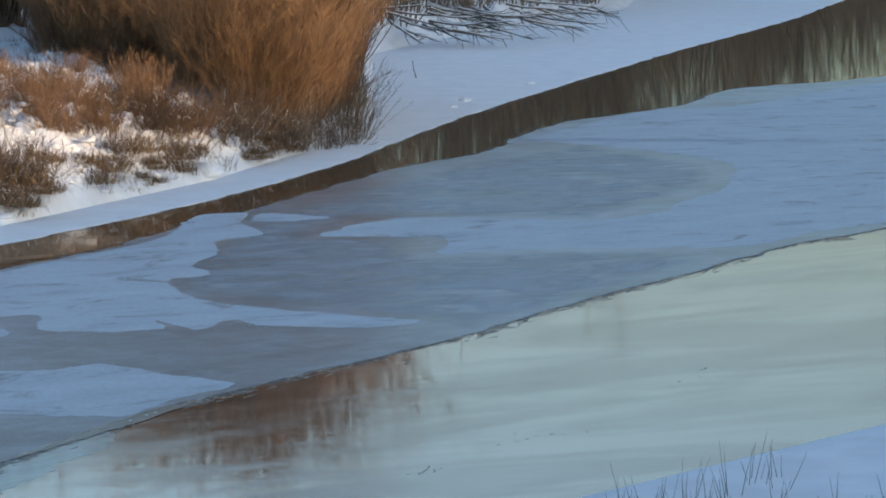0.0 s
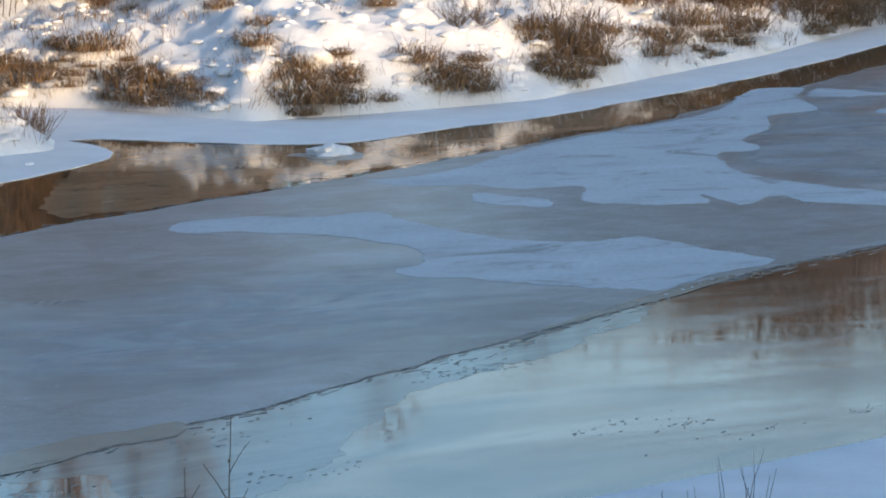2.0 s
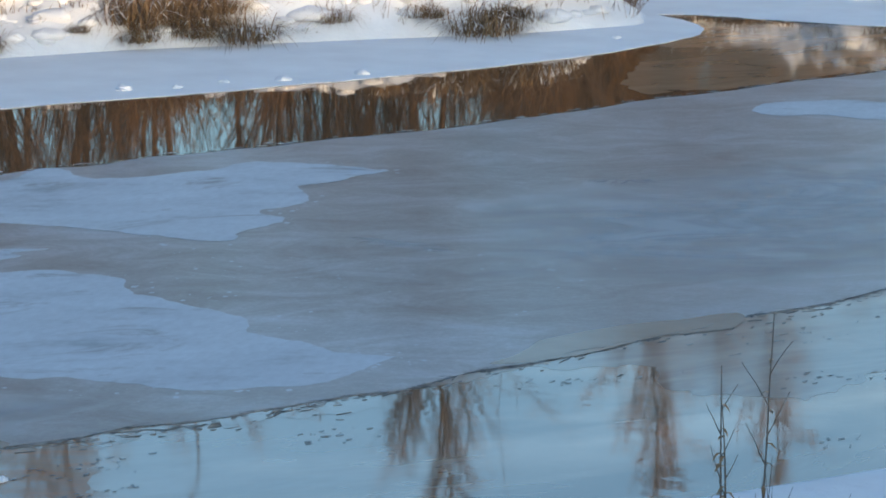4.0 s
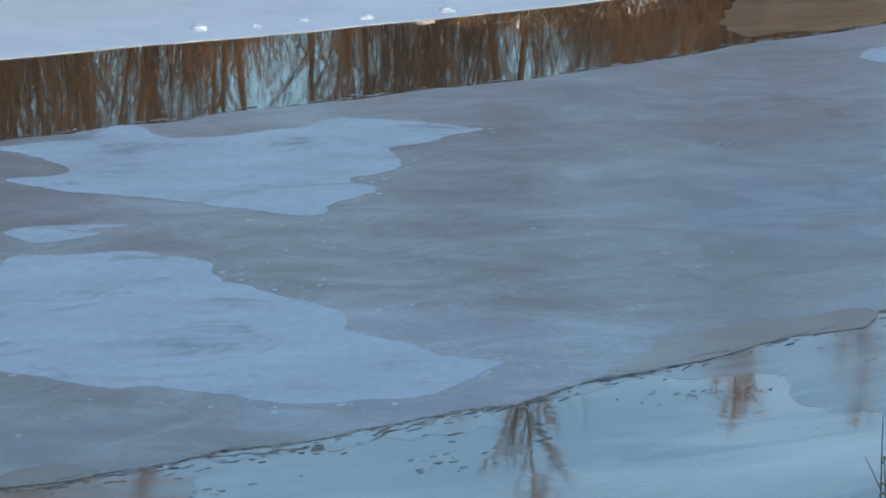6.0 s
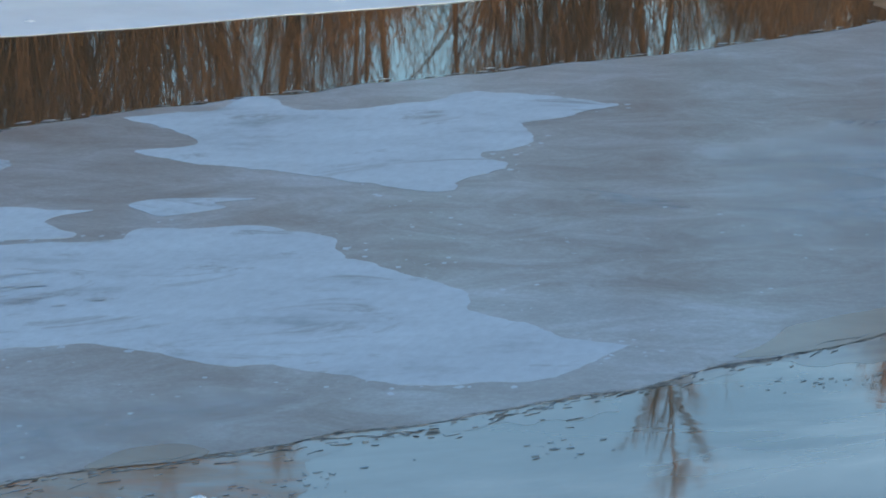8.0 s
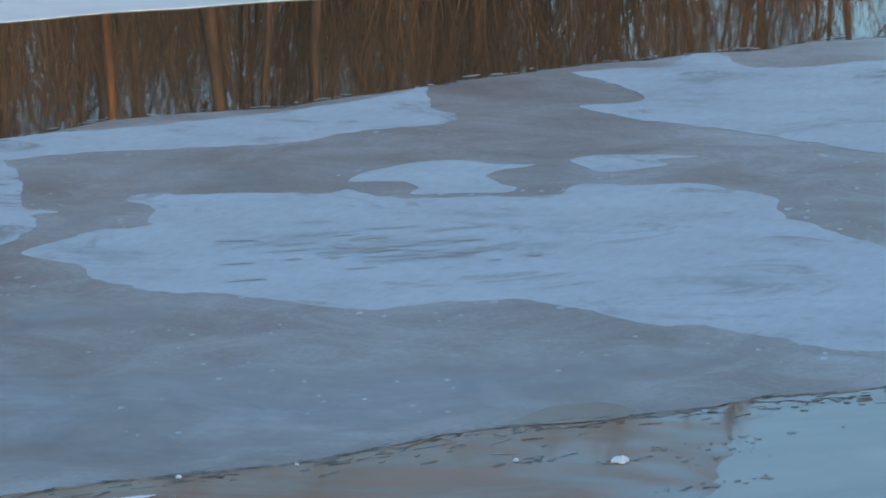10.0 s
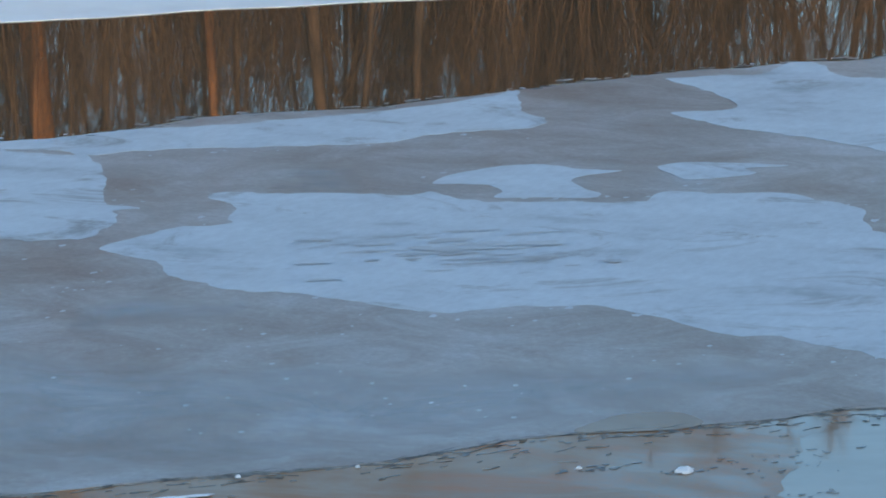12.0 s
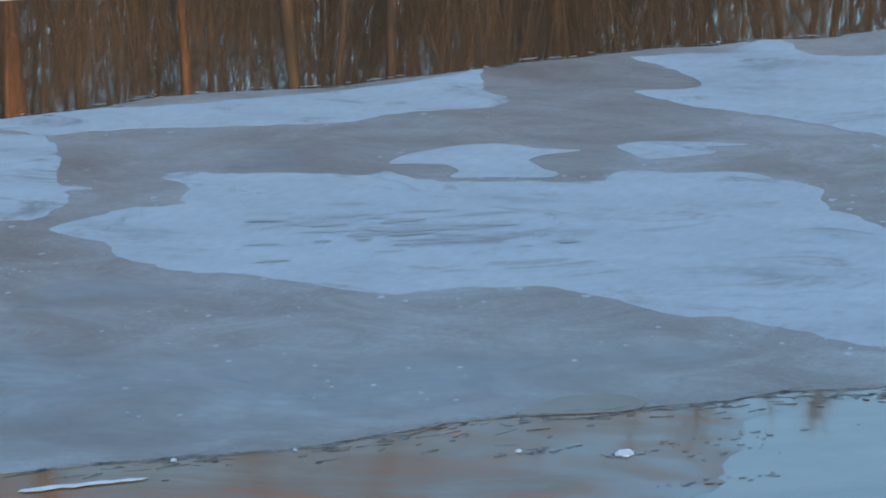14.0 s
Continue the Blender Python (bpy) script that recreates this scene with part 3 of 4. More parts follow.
def bush(name, rng, high, stems, spread_out, twigs, bark, label, category="bush", thick=0.0035, foot_wide=0.16, shortest=0.35, snowy=0.0, bend=0.26):
    """Many stems from one foot, each with fine side twigs."""
    top = new(name)
    sv, sf, tv, tf, wv, wf = [], [], [], [], [], []
    for _ in range(stems):
        w, r = rng.uniform(0, 2 * math.pi), rng.uniform(0, 1) ** 0.5
        lean = spread_out * r * rng.uniform(0.2, 1.3)
        foot = Vector((math.cos(w), math.sin(w), 0)) * (foot_wide * high * r)
        foot.z = -0.2
        turn = w + rng.uniform(-0.9, 0.9)
        pts = stem_line(rng, foot, Vector((math.cos(turn) * lean, math.sin(turn) * lean, 1)), high * rng.uniform(shortest, 1.0), bend, 6)
        tube(sv, sf, pts, thick * high * rng.uniform(0.4, 1.0), 0.004)
        for _ in range(twigs):
            i = rng.randrange(1, len(pts) - 1)
            at = pts[i].lerp(pts[i + 1], rng.random())
            d = (pts[i + 1] - pts[i]).normalized()
            side = Vector((rng.uniform(-1, 1), rng.uniform(-1, 1), rng.uniform(-0.2, 0.7)))
            twig = stem_line(rng, at, d + side * 1.1, high * rng.uniform(0.05, 0.17), 0.25, 2)
            tube(tv, tf, twig, 0.0065, 0.0025)
            if rng.random() < snowy:
                tube(wv, wf, [p + Vector((0, 0, 0.008)) for p in twig], 0.012, 0.005)
    for n, v, f in (("stem_mass", sv, sf), ("twig_mass", tv, tf), ("snow_load", wv, wf)):
        if v:
            o = tagged(new(n, mesh_of(n, v, f, SNOW if n == "snow_load" else bark)), kind="stuff")
            o.parent = top
    return tagged(top, label, category)


def tree(name, rng, high, radius, limbs, label, bark=BARK, slim=1.0):
    top = new(name)
    trunk = stem_line(rng, Vector((0, 0, -0.3)), Vector((rng.uniform(-0.1, 0.1), rng.uniform(-0.1, 0.1), 1)), high, 0.05, 7)
    v, f = [], []
    tube(v, f, trunk, radius, 0.02, 8)
    o = new("trunk", mesh_of("trunk", v, f, bark, True))
    o.parent = top
    lv, lf, tv, tf = [], [], [], []
    for _ in range(limbs):
        i = rng.randrange(2, len(trunk) - 1)
        at = trunk[i].lerp(trunk[i + 1], rng.random())
        w = rng.uniform(0, 2 * math.pi)
        reach = ((high - at.z) * rng.uniform(0.3, 0.6) + 0.5) * slim
        pts = stem_line(rng, at, Vector((math.cos(w), math.sin(w), rng.uniform(0.5, 1.5) / slim**1.5)), reach, 0.16, 4)
        tube(lv, lf, pts, radius * 0.32, 0.008, 4)
        for _ in range(9):
            k = rng.randrange(1, len(pts) - 1)
            q = pts[k].lerp(pts[k + 1], rng.random())
            d = (pts[k + 1] - pts[k]).normalized() + Vector((rng.uniform(-1, 1), rng.uniform(-1, 1), rng.uniform(-0.3, 0.8))) * 0.8
            sub = stem_line(rng, q, d, reach * rng.uniform(0.2, 0.5), 0.18, 3)
            tube(tv, tf, sub, 0.012, 0.004)
            for _ in range(3):
                m = sub[rng.randrange(0, 3)]
                e = Vector((rng.uniform(-1, 1), rng.uniform(-1, 1), rng.uniform(-0.2, 1.0)))
                tube(tv, tf, stem_line(rng, m, e, reach * rng.uniform(0.08, 0.2), 0.2, 2), 0.007, 0.003)
    for n, a, b, m in (("limb_mass", lv, lf, bark), ("crown", tv, tf, TWIG)):
        o = tagged(new(n, mesh_of(n, a, b, m)), kind="stuff")
        o.parent = top
    return tagged(top, label, "tree")


def plant_at(proto, first, x, y, turn, size, group=""):
    """Stands the first one itself, and copies of it after that."""
    m = pose(x, y, height_at(x, y), 0, 0, turn)
    if first:
        proto.matrix_basis = m
        proto.scale = (size, size, size)
        ob = proto
    else:
        ob = copy_thing(proto, m)
        ob.scale = (size, size, size)
    return tagged(ob, group=group)


def grow(protos, places, rng, group, low=0.8, high=1.2):
    for n, (x, y) in enumerate(places):
        plant_at(protos[n % len(protos)], n < len(protos), x, y, rng.uniform(0, 360), rng.uniform(low, high), group)


rng = random.Random(4)
# orange willow thickets on the bank opposite, above the bend
orange = [bush("willow_bush", rng, 4.6, 120, 0.75, 60, m, "dense bare willow bush with orange-brown stems on snow", thick=0.0025, foot_wide=0.22, shortest=0.3, bend=0.34) for m in (WILLOW, WILLOW_MIXED, WILLOW)]
spots = [(-5.3, 87.6), (-4.5, 89.8), (-6.4, 89.0), (-5.6, 91.4), (-4.0, 92.2), (-7.2, 91.2), (-4.8, 94.2), (-6.4, 94.4), (-8.2, 93.6), (-3.9, 96.8), (-5.6, 97.2), (-7.6, 97.4), (-9.4, 96.2), (-4.4, 100), (-6.6, 100.6), (-9.0, 100),
         (-5.4, 104), (-8.4, 104), (-6.0, 109), (-10, 108), (-5.5, 117), (-9, 124), (-6.5, 131), (-12.6, 104), (-15.4, 106), (-18.5, 104), (-9.0, 92.2), (-10.2, 93.8), (-11.8, 95.4)]
# out of view, added to cover the sky mirrored in the cove
screen = [(-23.4, 72.4), (-21.4, 72.8), (-19.4, 73.4), (-25.4, 72.6)]
low_spots = [(-12.1, 81.7), (-11.3, 83.4), (-10.5, 85.3), (-13.3, 85.0), (-7.4, 80.4), (-8.8, 78.6), (-10.2, 79.4), (-7.0, 82.0), (-9.6, 81.4), (-11.6, 77.8), (-10.8, 83.4), (-12.8, 79.6), (-8.4, 84.6), (-9.4, 91.4), (-25.9, 53.3), (-28.5, 56.7), (-15.8, 80.0), (-17.4, 78.6), (-14.2, 79.4), (-18.8, 77.2), (-20.2, 78.8), (-16.6, 81.6), (-19.4, 80.8), (-21.8, 77.4), (-6.6, 83.0), (-5.6, 85.6), (-11.2, 75.2), (-20.8, 59.4), (-21.9, 59.7), (-23.3, 60.4), (-22.6, 61.6), (-24.0, 62.6), (-9.4, 84.6), (-11.0, 80.4), (-8.6, 87.4), (-12.4, 85.2), (-10.4, 89.0), (-13.8, 81.2), (-8.0, 82.6), (-9.8, 77.0), (-13.2, 76.6), (-22.6, 58.4), (-25.4, 56.9)]
grow(orange, spots, rng, "orange willow thicket", 0.62, 1.05)
for n, (x, y) in enumerate(screen):
    plant_at(orange[n % 3], False, x, y, rng.uniform(0, 360), rng.uniform(0.8, 1.1), "orange willow thicket")
low = [bush("low_willow", rng, 2.8, 90, 0.7, 26, m, "low bushy orange-brown willow at the bank foot", thick=0.003, foot_wide=0.34, shortest=0.25, bend=0.4) for m in (WILLOW_MIXED, WILLOW_BROWN, WILLOW_MIXED)]
grow(low, low_spots, rng, "low orange willows", 0.3, 0.72)
tuft = bush("orange_tuft", rng, 0.75, 130, 1.1, 4, WILLOW, "small orange-brown grassy tuft at the tip of the point", "tuft", 0.006, 0.5, 0.5, bend=0.2)
plant_at(tuft, True, -19.1, 59.6, 0, 1.0)
willow = [bush("tall_willow", rng, 9.0, 95, 0.38, 70, WILLOW_TALL, "tall bare willow with a dense brown crown", "tree", 0.0045, 0.10, 0.62) for _ in range(2)]
grow(willow, [(-11.4, 107), (-9.6, 104.4), (-8.8, 99), (-7.8, 101.6), (-6.8, 98.4), (-6.0, 101), (-5.0, 99), (-4.6, 103), (-10.4, 105), (-8, 106), (-12.4, 106), (-15, 103), (-6.4, 106), (-5.4, 95.6), (-7.2, 95.4), (-3.9, 101)], rng, "tall willows behind the thicket", 0.85, 1.2)
grey = [bush("grey_bush", rng, 2.4, 90, 0.9, 30, WILLOW_DARK, "low dark grey bare bush at the foot of the bank", thick=0.004, foot_wide=0.42, shortest=0.2, snowy=0.02, bend=0.5) for _ in range(3)]
grow(grey, [(-4.7, 86.2), (-6.6, 79.8), (-8.0, 77.0), (-9.8, 71.9), (-5.7, 83.4), (-12.3, 70.9), (-23.9, 68.4), (-3.2, 97), (-3.3, 100.5), (-3.4, 104)],
     rng, "grey bushes at the toe of the bank", 0.4, 0.8)
fan = [bush("fan_bush", rng, 2.5, 110, 1.0, 5, WILLOW_DARK, "low dark grey fan-shaped bush beside the ice shelf", thick=0.0035, foot_wide=0.22, shortest=0.45, bend=0.13) for _ in range(2)]
grow(fan, [(-3.5, 88.6), (-3.0, 90.0), (-2.7, 91.6), (-4.3, 87.4), (-2.9, 93.6)], rng, "grey fan bushes by the shelf", 0.75, 1.0)
# thicket on the bank farther up the river, in shade
shade_bush = [bush("bare_bush", rng, 6.0, 46, 0.5, 12, WILLOW_DARK, "tall dark bare bush leaning towards the river ice", thick=0.005) for _ in range(2)]
far_row = [p for p in curve(BANK_TOE, step=3.0) if 100 < p[1] < 330]
grow(shade_bush, [(x - rng.uniform(1.0, 2.5), y + rng.uniform(-0.5, 0.5)) for x, y in far_row] + [(x - rng.uniform(4, 8), y + rng.uniform(-1, 1)) for x, y in far_row[::2]], rng, "dark thicket far up the river", 0.9, 1.5)
dark_tree = [bush("dark_tree", rng, 17.0, 34, 0.34, 26, WILLOW_DARK, "tall dark bare tree in the shaded wood upstream", "tree", 0.006, 0.16, 0.55, bend=0.2) for _ in range(2)]
grow(dark_tree, [(x - rng.uniform(3, 12), y + rng.uniform(-3, 3)) for x, y in curve(BANK_TOE, step=4.5) if 165 < y < 420], rng, "shaded wood upstream", 0.75, 1.25)
# trees and bushes on the point and along the bank behind it
trees = [tree("bare_tree", rng, h, r, n, "bare deciduous tree with sunlit brown trunk") for h, r, n in ((12, 0.09, 26), (10.5, 0.075, 26), (9, 0.07, 24), (11, 0.085, 24))]
row = [(-27.5, 56), (-29.5, 53.9), (-31.5, 52.6), (-33, 49.9), (-35.2, 48.6), (-36.5, 46), (-38.4, 44.2), (-40.5, 43), (-42, 40), (-43.5, 38), (-45, 35), (-47.5, 33.5),
       (-25.5, 58.2), (-30, 57.5), (-34, 54), (-38, 50), (-42, 46), (-46, 42), (-33, 58), (-39, 55), (-29.5, 66.5), (-31, 72), (-36, 42.5)]
row += [(-28.6, 52.6), (-30.4, 50.9), (-32.0, 48.6), (-33.4, 47.0), (-34.6, 45.0), (-36.2, 43.4), (-37.0, 42.0), (-39.4, 40.6), (-40.6, 38.6), (-34.4, 47.8), (-32.8, 51.2), (-37.6, 45.2)]
grow(trees, [p for p in row if p[0] > -30.5], rng, "bare trees along the far bank", 0.45, 0.62)
for n, (x, y) in enumerate(p for p in row if p[0] <= -30.5):
    plant_at(trees[n % 4], False, x, y, rng.uniform(0, 360), rng.uniform(0.62, 0.82), "bare trees along the far bank")
tall = [tree("tall_tree", rng, h, r, 60 * n, "tall slender bare tree with orange sunlit crown", slim=0.8) for h, r, n in ((12.5, 0.10, 1), (11.5, 0.09, 1))]
grow(tall, [(-24.0, 60.6), (-23.2, 61.0), (-30.8, 56.2), (-31.8, 55.6), (-7, 154)], rng, "tall trees standing above the bushes", 0.72, 0.95)
for n, (x, y) in enumerate([(-24.6, 77.4), (-23.4, 77.8), (-22.4, 77.6)]):
    plant_at(tall[n % 2], False, x, y, rng.uniform(0, 360), rng.uniform(0.86, 1.0), "tall trees standing above the bushes")
# unseen rows added to fill sky gaps in the mirrored bank
back = [(-72 + 3.6 * k + rng.uniform(-1.5, 1.5), 62 + 1.9 * k + 9 * (k % 3) + rng.uniform(-3, 3)) for k in range(15)] + [(-46 + 2.6 * k + rng.uniform(-1, 1), 98 + 6 * (k % 3) + 1.2 * k + rng.uniform(-3, 3)) for k in range(13)]
wood = [tree("woodland_tree", rng, h, 0.13, 34, "bare grey-brown woodland tree behind the bank", BARK) for h in (13, 12)]
grow(wood, back[:15], rng, "woodland behind the far bank", 0.85, 1.1)
for x, y in back[15:]:
    plant_at(wood[0], False, x, y, rng.uniform(0, 360), rng.uniform(0.45, 0.6), "woodland behind the far bank")
pine = tree("old_tree", rng, 15, 0.23, 10, "thick old tree with bare orange trunk", PINE_AND_SUNLIT_BARK)
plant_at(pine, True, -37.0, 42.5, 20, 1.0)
brown = [bush("brown_bush", rng, 5.2, 46, 0.42, 17, WILLOW_BROWN, "bare brown willow bush on the snowy bank", thick=0.0042, foot_wide=0.2, bend=0.16) for _ in range(3)]
thicket = [(-24.3, 57.2), (-27.2, 53.6), (-29.0, 51.6), (-31.0, 49.8), (-32.4, 47.6), (-33.8, 45.6), (-35.4, 43.4), (-37.4, 41.4), (-38.8, 39.2), (-40.5, 37.0), (-42.2, 34.4),
           (-28.2, 55.6), (-30.8, 54.4), (-33.8, 52.0), (-36.4, 49.6), (-38.6, 47.0), (-41.0, 44.2), (-43.6, 41.4), (-26.5, 67.4), (-23.8, 70.0), (-28.6, 70.0), (-44, 32), (-26, 61), (-29, 59.5), (-22.8, 58.9), (-23.6, 58.0), (-25.2, 57.4), (-24.6, 59.4), (-34.5, 56.5), (-37.5, 53.5), (-40.5, 50.5), (-43.5, 47), (-31.5, 60)]
left_row = [p for p in curve(BANK_TOE, step=1.9) if p[0] < -26.5 and 28 < p[1] < 52]
for n, (x, y) in enumerate(p for p in curve(BANK_TOE, step=1.7) if p[0] < -20 and 30 < p[1] < 57):
    plant_at(wood[n % 2], False, x - rng.uniform(5.5, 12), y + rng.uniform(3.5, 8), rng.uniform(0, 360), rng.uniform(0.42, 0.66), "young wood along the far bank")
thicket += [(x - rng.uniform(4.2, 6.5), y + rng.uniform(2.5, 4.5)) for x, y in left_row] + [(x - rng.uniform(8, 11), y + rng.uniform(5, 8)) for x, y in left_row] + [(-29.5, 49.5), (-30.2, 48.6), (-31.0, 47.6), (-31.8, 46.8), (-28.6, 50.8), (-30.8, 50.4), (-32.2, 48.8), (-33.2, 47.2), (-29.4, 52.2)]
for n, (x, y) in enumerate([(-25.5, 72.5), (-24.2, 74), (-22.8, 72.8), (-21.4, 74.4), (-20.2, 72.6), (-19.0, 73.8), (-18.0, 75.5), (-23.5, 76.5), (-26.6, 75.0), (-20.8, 77), (-27.5, 73), (-17.2, 77.5)][::2]):
    plant_at(brown[n % 3], False, x, y, rng.uniform(0, 360), rng.uniform(0.5, 0.8), "brown bushes along the far bank")
low_row = [p for p in curve(BANK_TOE, step=1.9) if p[0] < -26 and 24 < p[1] < 52]
for n, (x, y) in enumerate(low_row):
    plant_at(brown[n % 3], False, x - rng.uniform(1.0, 2.4), y + rng.uniform(0.8, 2.0), rng.uniform(0, 360), rng.uniform(0.38, 0.55), "brown bushes along the far bank")
grow(brown, thicket, rng, "brown bushes along the far bank", 0.7, 1.05)
# trunks standing at the top of the bank; orange bark stands for sunlight
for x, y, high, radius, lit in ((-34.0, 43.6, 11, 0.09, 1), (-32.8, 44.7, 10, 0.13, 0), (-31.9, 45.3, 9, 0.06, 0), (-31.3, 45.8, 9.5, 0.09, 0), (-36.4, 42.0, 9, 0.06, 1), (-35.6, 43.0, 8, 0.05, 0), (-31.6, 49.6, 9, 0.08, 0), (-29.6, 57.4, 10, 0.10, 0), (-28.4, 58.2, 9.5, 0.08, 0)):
    post = tree("bank_tree", rng, high, radius, 12, "slender bare tree on the bank, trunk coloured orange for sunlight" if lit else "slender bare tree with dark brown trunk on the bank", PINE_AND_SUNLIT_BARK if lit else BARK)
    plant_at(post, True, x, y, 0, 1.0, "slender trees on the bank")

# ---- dry grass and weeds on the banks ----
def blade(verts, faces, rng, foot, way, length, width, droop):
    """A flat, bent blade of three pieces with a pointed end."""
    side = Vector((way.y, -way.x, 0))
    side = (side if side.length > 1e-3 else Vector((1, 0, 0))).normalized() * width
    p, d, base = foot.copy(), way.normalized(), len(verts)
    for k in range(3):
        verts.extend((p + side * (1 - k / 4), p - side * (1 - k / 4)))
        p = p + d * (length / 3)
        d = (d + Vector((d.x, d.y, -droop))).normalized()
    verts.append(p)
    for k in range(2):
        a = base + 2 * k
        faces.append((a, a + 1, a + 3, a + 2))
    faces.append((base + 4, base + 5, base + 6))


def tussock(rng, high, blades, label):
    top = new("grass_tussock")
    gv, gf, sv, sf = [], [], [], []
    for n in range(blades):
        w, r = rng.uniform(0, 2 * math.pi), rng.uniform(0, 1) ** 0.7
        foot = Vector((math.cos(w) * r * 0.8 * high, math.sin(w) * r * 0.6 * high, -0.06))
        way = Vector((math.cos(w) * r * 0.6 + rng.uniform(-0.5, 0.5), math.sin(w) * r * 0.6 + rng.uniform(-0.5, 0.5), 0.9))
        blade(gv, gf, rng, foot, way, high * rng.uniform(0.3, 1.25), 0.007, rng.uniform(0.4, 1.7))
        if n % 16 == 0:
            foot.z += 0.1 * high
            blade(sv, sf, rng, foot, way + Vector((0, 0, -0.3)), high * rng.uniform(0.4, 0.8), 0.016, rng.uniform(0.6, 1.1))
    for n, v, f, m in (("blade_mass", gv, gf, GRASS), ("snow_load", sv, sf, SNOW)):
        o = tagged(new(n, mesh_of(n, v, f, m)), kind="stuff")
        o.parent = top
    return tagged(top, label, "grass tussock")


def open_snow(x, y):
    """The bare drift above the cove, with little growing on it."""
    return ((x + 15.0) / 3.6) ** 2 + ((y - 70.5) / 4.2) ** 2 < 1 + 0.5 * noise.noise(Vector((x * 0.6, y * 0.6, 1)))


rng = random.Random(9)
tufts = [tussock(rng, h, 340, "dry brown grass tussock half buried in snow") for h in (0.55, 0.7, 0.9, 0.65)]
places = [(-10.2, 70.7), (-8.8, 75.4), (-7.6, 78.2), (-6.4, 81.2), (-9.7, 74.0), (-8.2, 76.5), (-12.7, 67.5), (-11.7, 68.6), (-14.4, 66.5), (-14.3, 70.9), (-13.2, 81.7), (-14.8, 85.6), (-6.9, 79.7), (-11.0, 72.4), (-9.8, 77.7), (-24.6, 55.7), (-23.1, 60.0), (-20.9, 58.3), (-21.5, 57.2), (-25.2, 55.1), (-26.4, 63.1), (-23.8, 60.8), (-22.4, 61.2),
          (-21.1, 54.9), (-20.2, 56.4), (-20.4, 55.9), (-22.8, 54.4), (-23.9, 53.0), (-22.7, 55.2), (-21.4, 57.0), (-20.2, 57.9),
          (-24.6, 52.4), (-25.4, 51.8), (-26.2, 51.0), (-16.8, 64.6), (-14.6, 64.4), (-13.2, 65.9), (-11.9, 67.4), (-17.8, 65.6), (-21, 66.2)]
while len(places) < 290:
    x, y = rng.uniform(-29, -4), rng.uniform(49, 92)
    if open_snow(x, y) and rng.random() < 0.85 or math.hypot(x + 18.9, y - 58.6) < 2.0:
        continue
    d = inside_distance(np.array([x]), np.array([y]), FAR_LAND)[0]
    if 0.15 < d < (1.7 if len(places) % 2 else 9) and noise.noise(Vector((x * 0.35, y * 0.25, 3))) > 0.06 - 0.06 * (d < 1.2):
        places.append((x, y))
grow(tufts, places, rng, "grass tussocks on the far bank", 0.4, 1.6)


def weeds(name, box, count, tall, lean, inner, outer, land, seed, material, label):
    """A loose scatter of thin dry stalks."""
    rng = random.Random(seed)
    px = np.array([rng.uniform(box[0], box[1]) for _ in range(count)])
    py = np.array([rng.uniform(box[2], box[3]) for _ in range(count)])
    d = inside_distance(px, py, land)
    z = heights(px, py)
    verts, faces = [], []
    for x, y, far, h in zip(px, py, d, z):
        if not inner < far < outer or noise.noise(Vector((x * 0.5, y * 0.4, seed))) < (0.35 if open_snow(x, y) else -0.1):
            continue
        for _ in range(rng.randrange(2, 6)):
            foot = Vector((x + rng.uniform(-0.15, 0.15), y + rng.uniform(-0.15, 0.15), h - 0.05))
            way = Vector((rng.uniform(-lean, lean), rng.uniform(-lean, lean), 1))
            tube(verts, faces, stem_line(rng, foot, way, tall * rng.uniform(0.4, 1.2), 0.16, 2), 0.006, 0.002)
    ob = new(name, mesh_of(name, verts, faces, material))
    return tagged(ob, label, "dry weeds", kind="stuff")


def low_brush():
    """Matted dry grass and bramble in clumps between the tussocks."""
    rng = random.Random(15)
    px = np.array([rng.uniform(-31, -3) for _ in range(4200)])
    py = np.array([rng.uniform(47, 100) for _ in range(4200)])
    d, z = inside_distance(px, py, FAR_LAND), heights(px, py)
    verts, faces = [], []
    for x, y, far, h in zip(px, py, d, z):
        if not 0.1 < far < 11 or noise.noise(Vector((x * 0.6, y * 0.45, 8.0))) < (0.4 if open_snow(x, y) else 0.0):
            continue
        size = rng.uniform(0.18, 0.5)
        for _ in range(16):
            w, r = rng.uniform(0, 6.28), rng.random()
            foot = Vector((x + math.cos(w) * r * size, y + math.sin(w) * r * size, h - 0.08))
            way = Vector((rng.uniform(-0.9, 0.9), rng.uniform(-0.9, 0.9), 1))
            blade(verts, faces, rng, foot, way, size * rng.uniform(0.5, 1.3), 0.008, rng.uniform(0.2, 1.0))
    ob = new("low_brush", mesh_of("low_brush", verts, faces, GRASS))
    tagged(ob, "matted brown grass showing through bank snow", "dry grass", kind="stuff")


low_brush()
weeds("dry_weeds", (-32, -3, 46, 100), 14000, 0.34, 0.6, 0.1, 12, FAR_LAND, 5, GRASS, "scattered dry brown weeds sticking out of bank snow")
weeds("dry_stalks", (-8, 9, 22, 42), 900, 0.65, 0.25, 1.6, 7, NEAR_LAND, 6, STALK, "thin grey dry stalks standing in near bank snow")


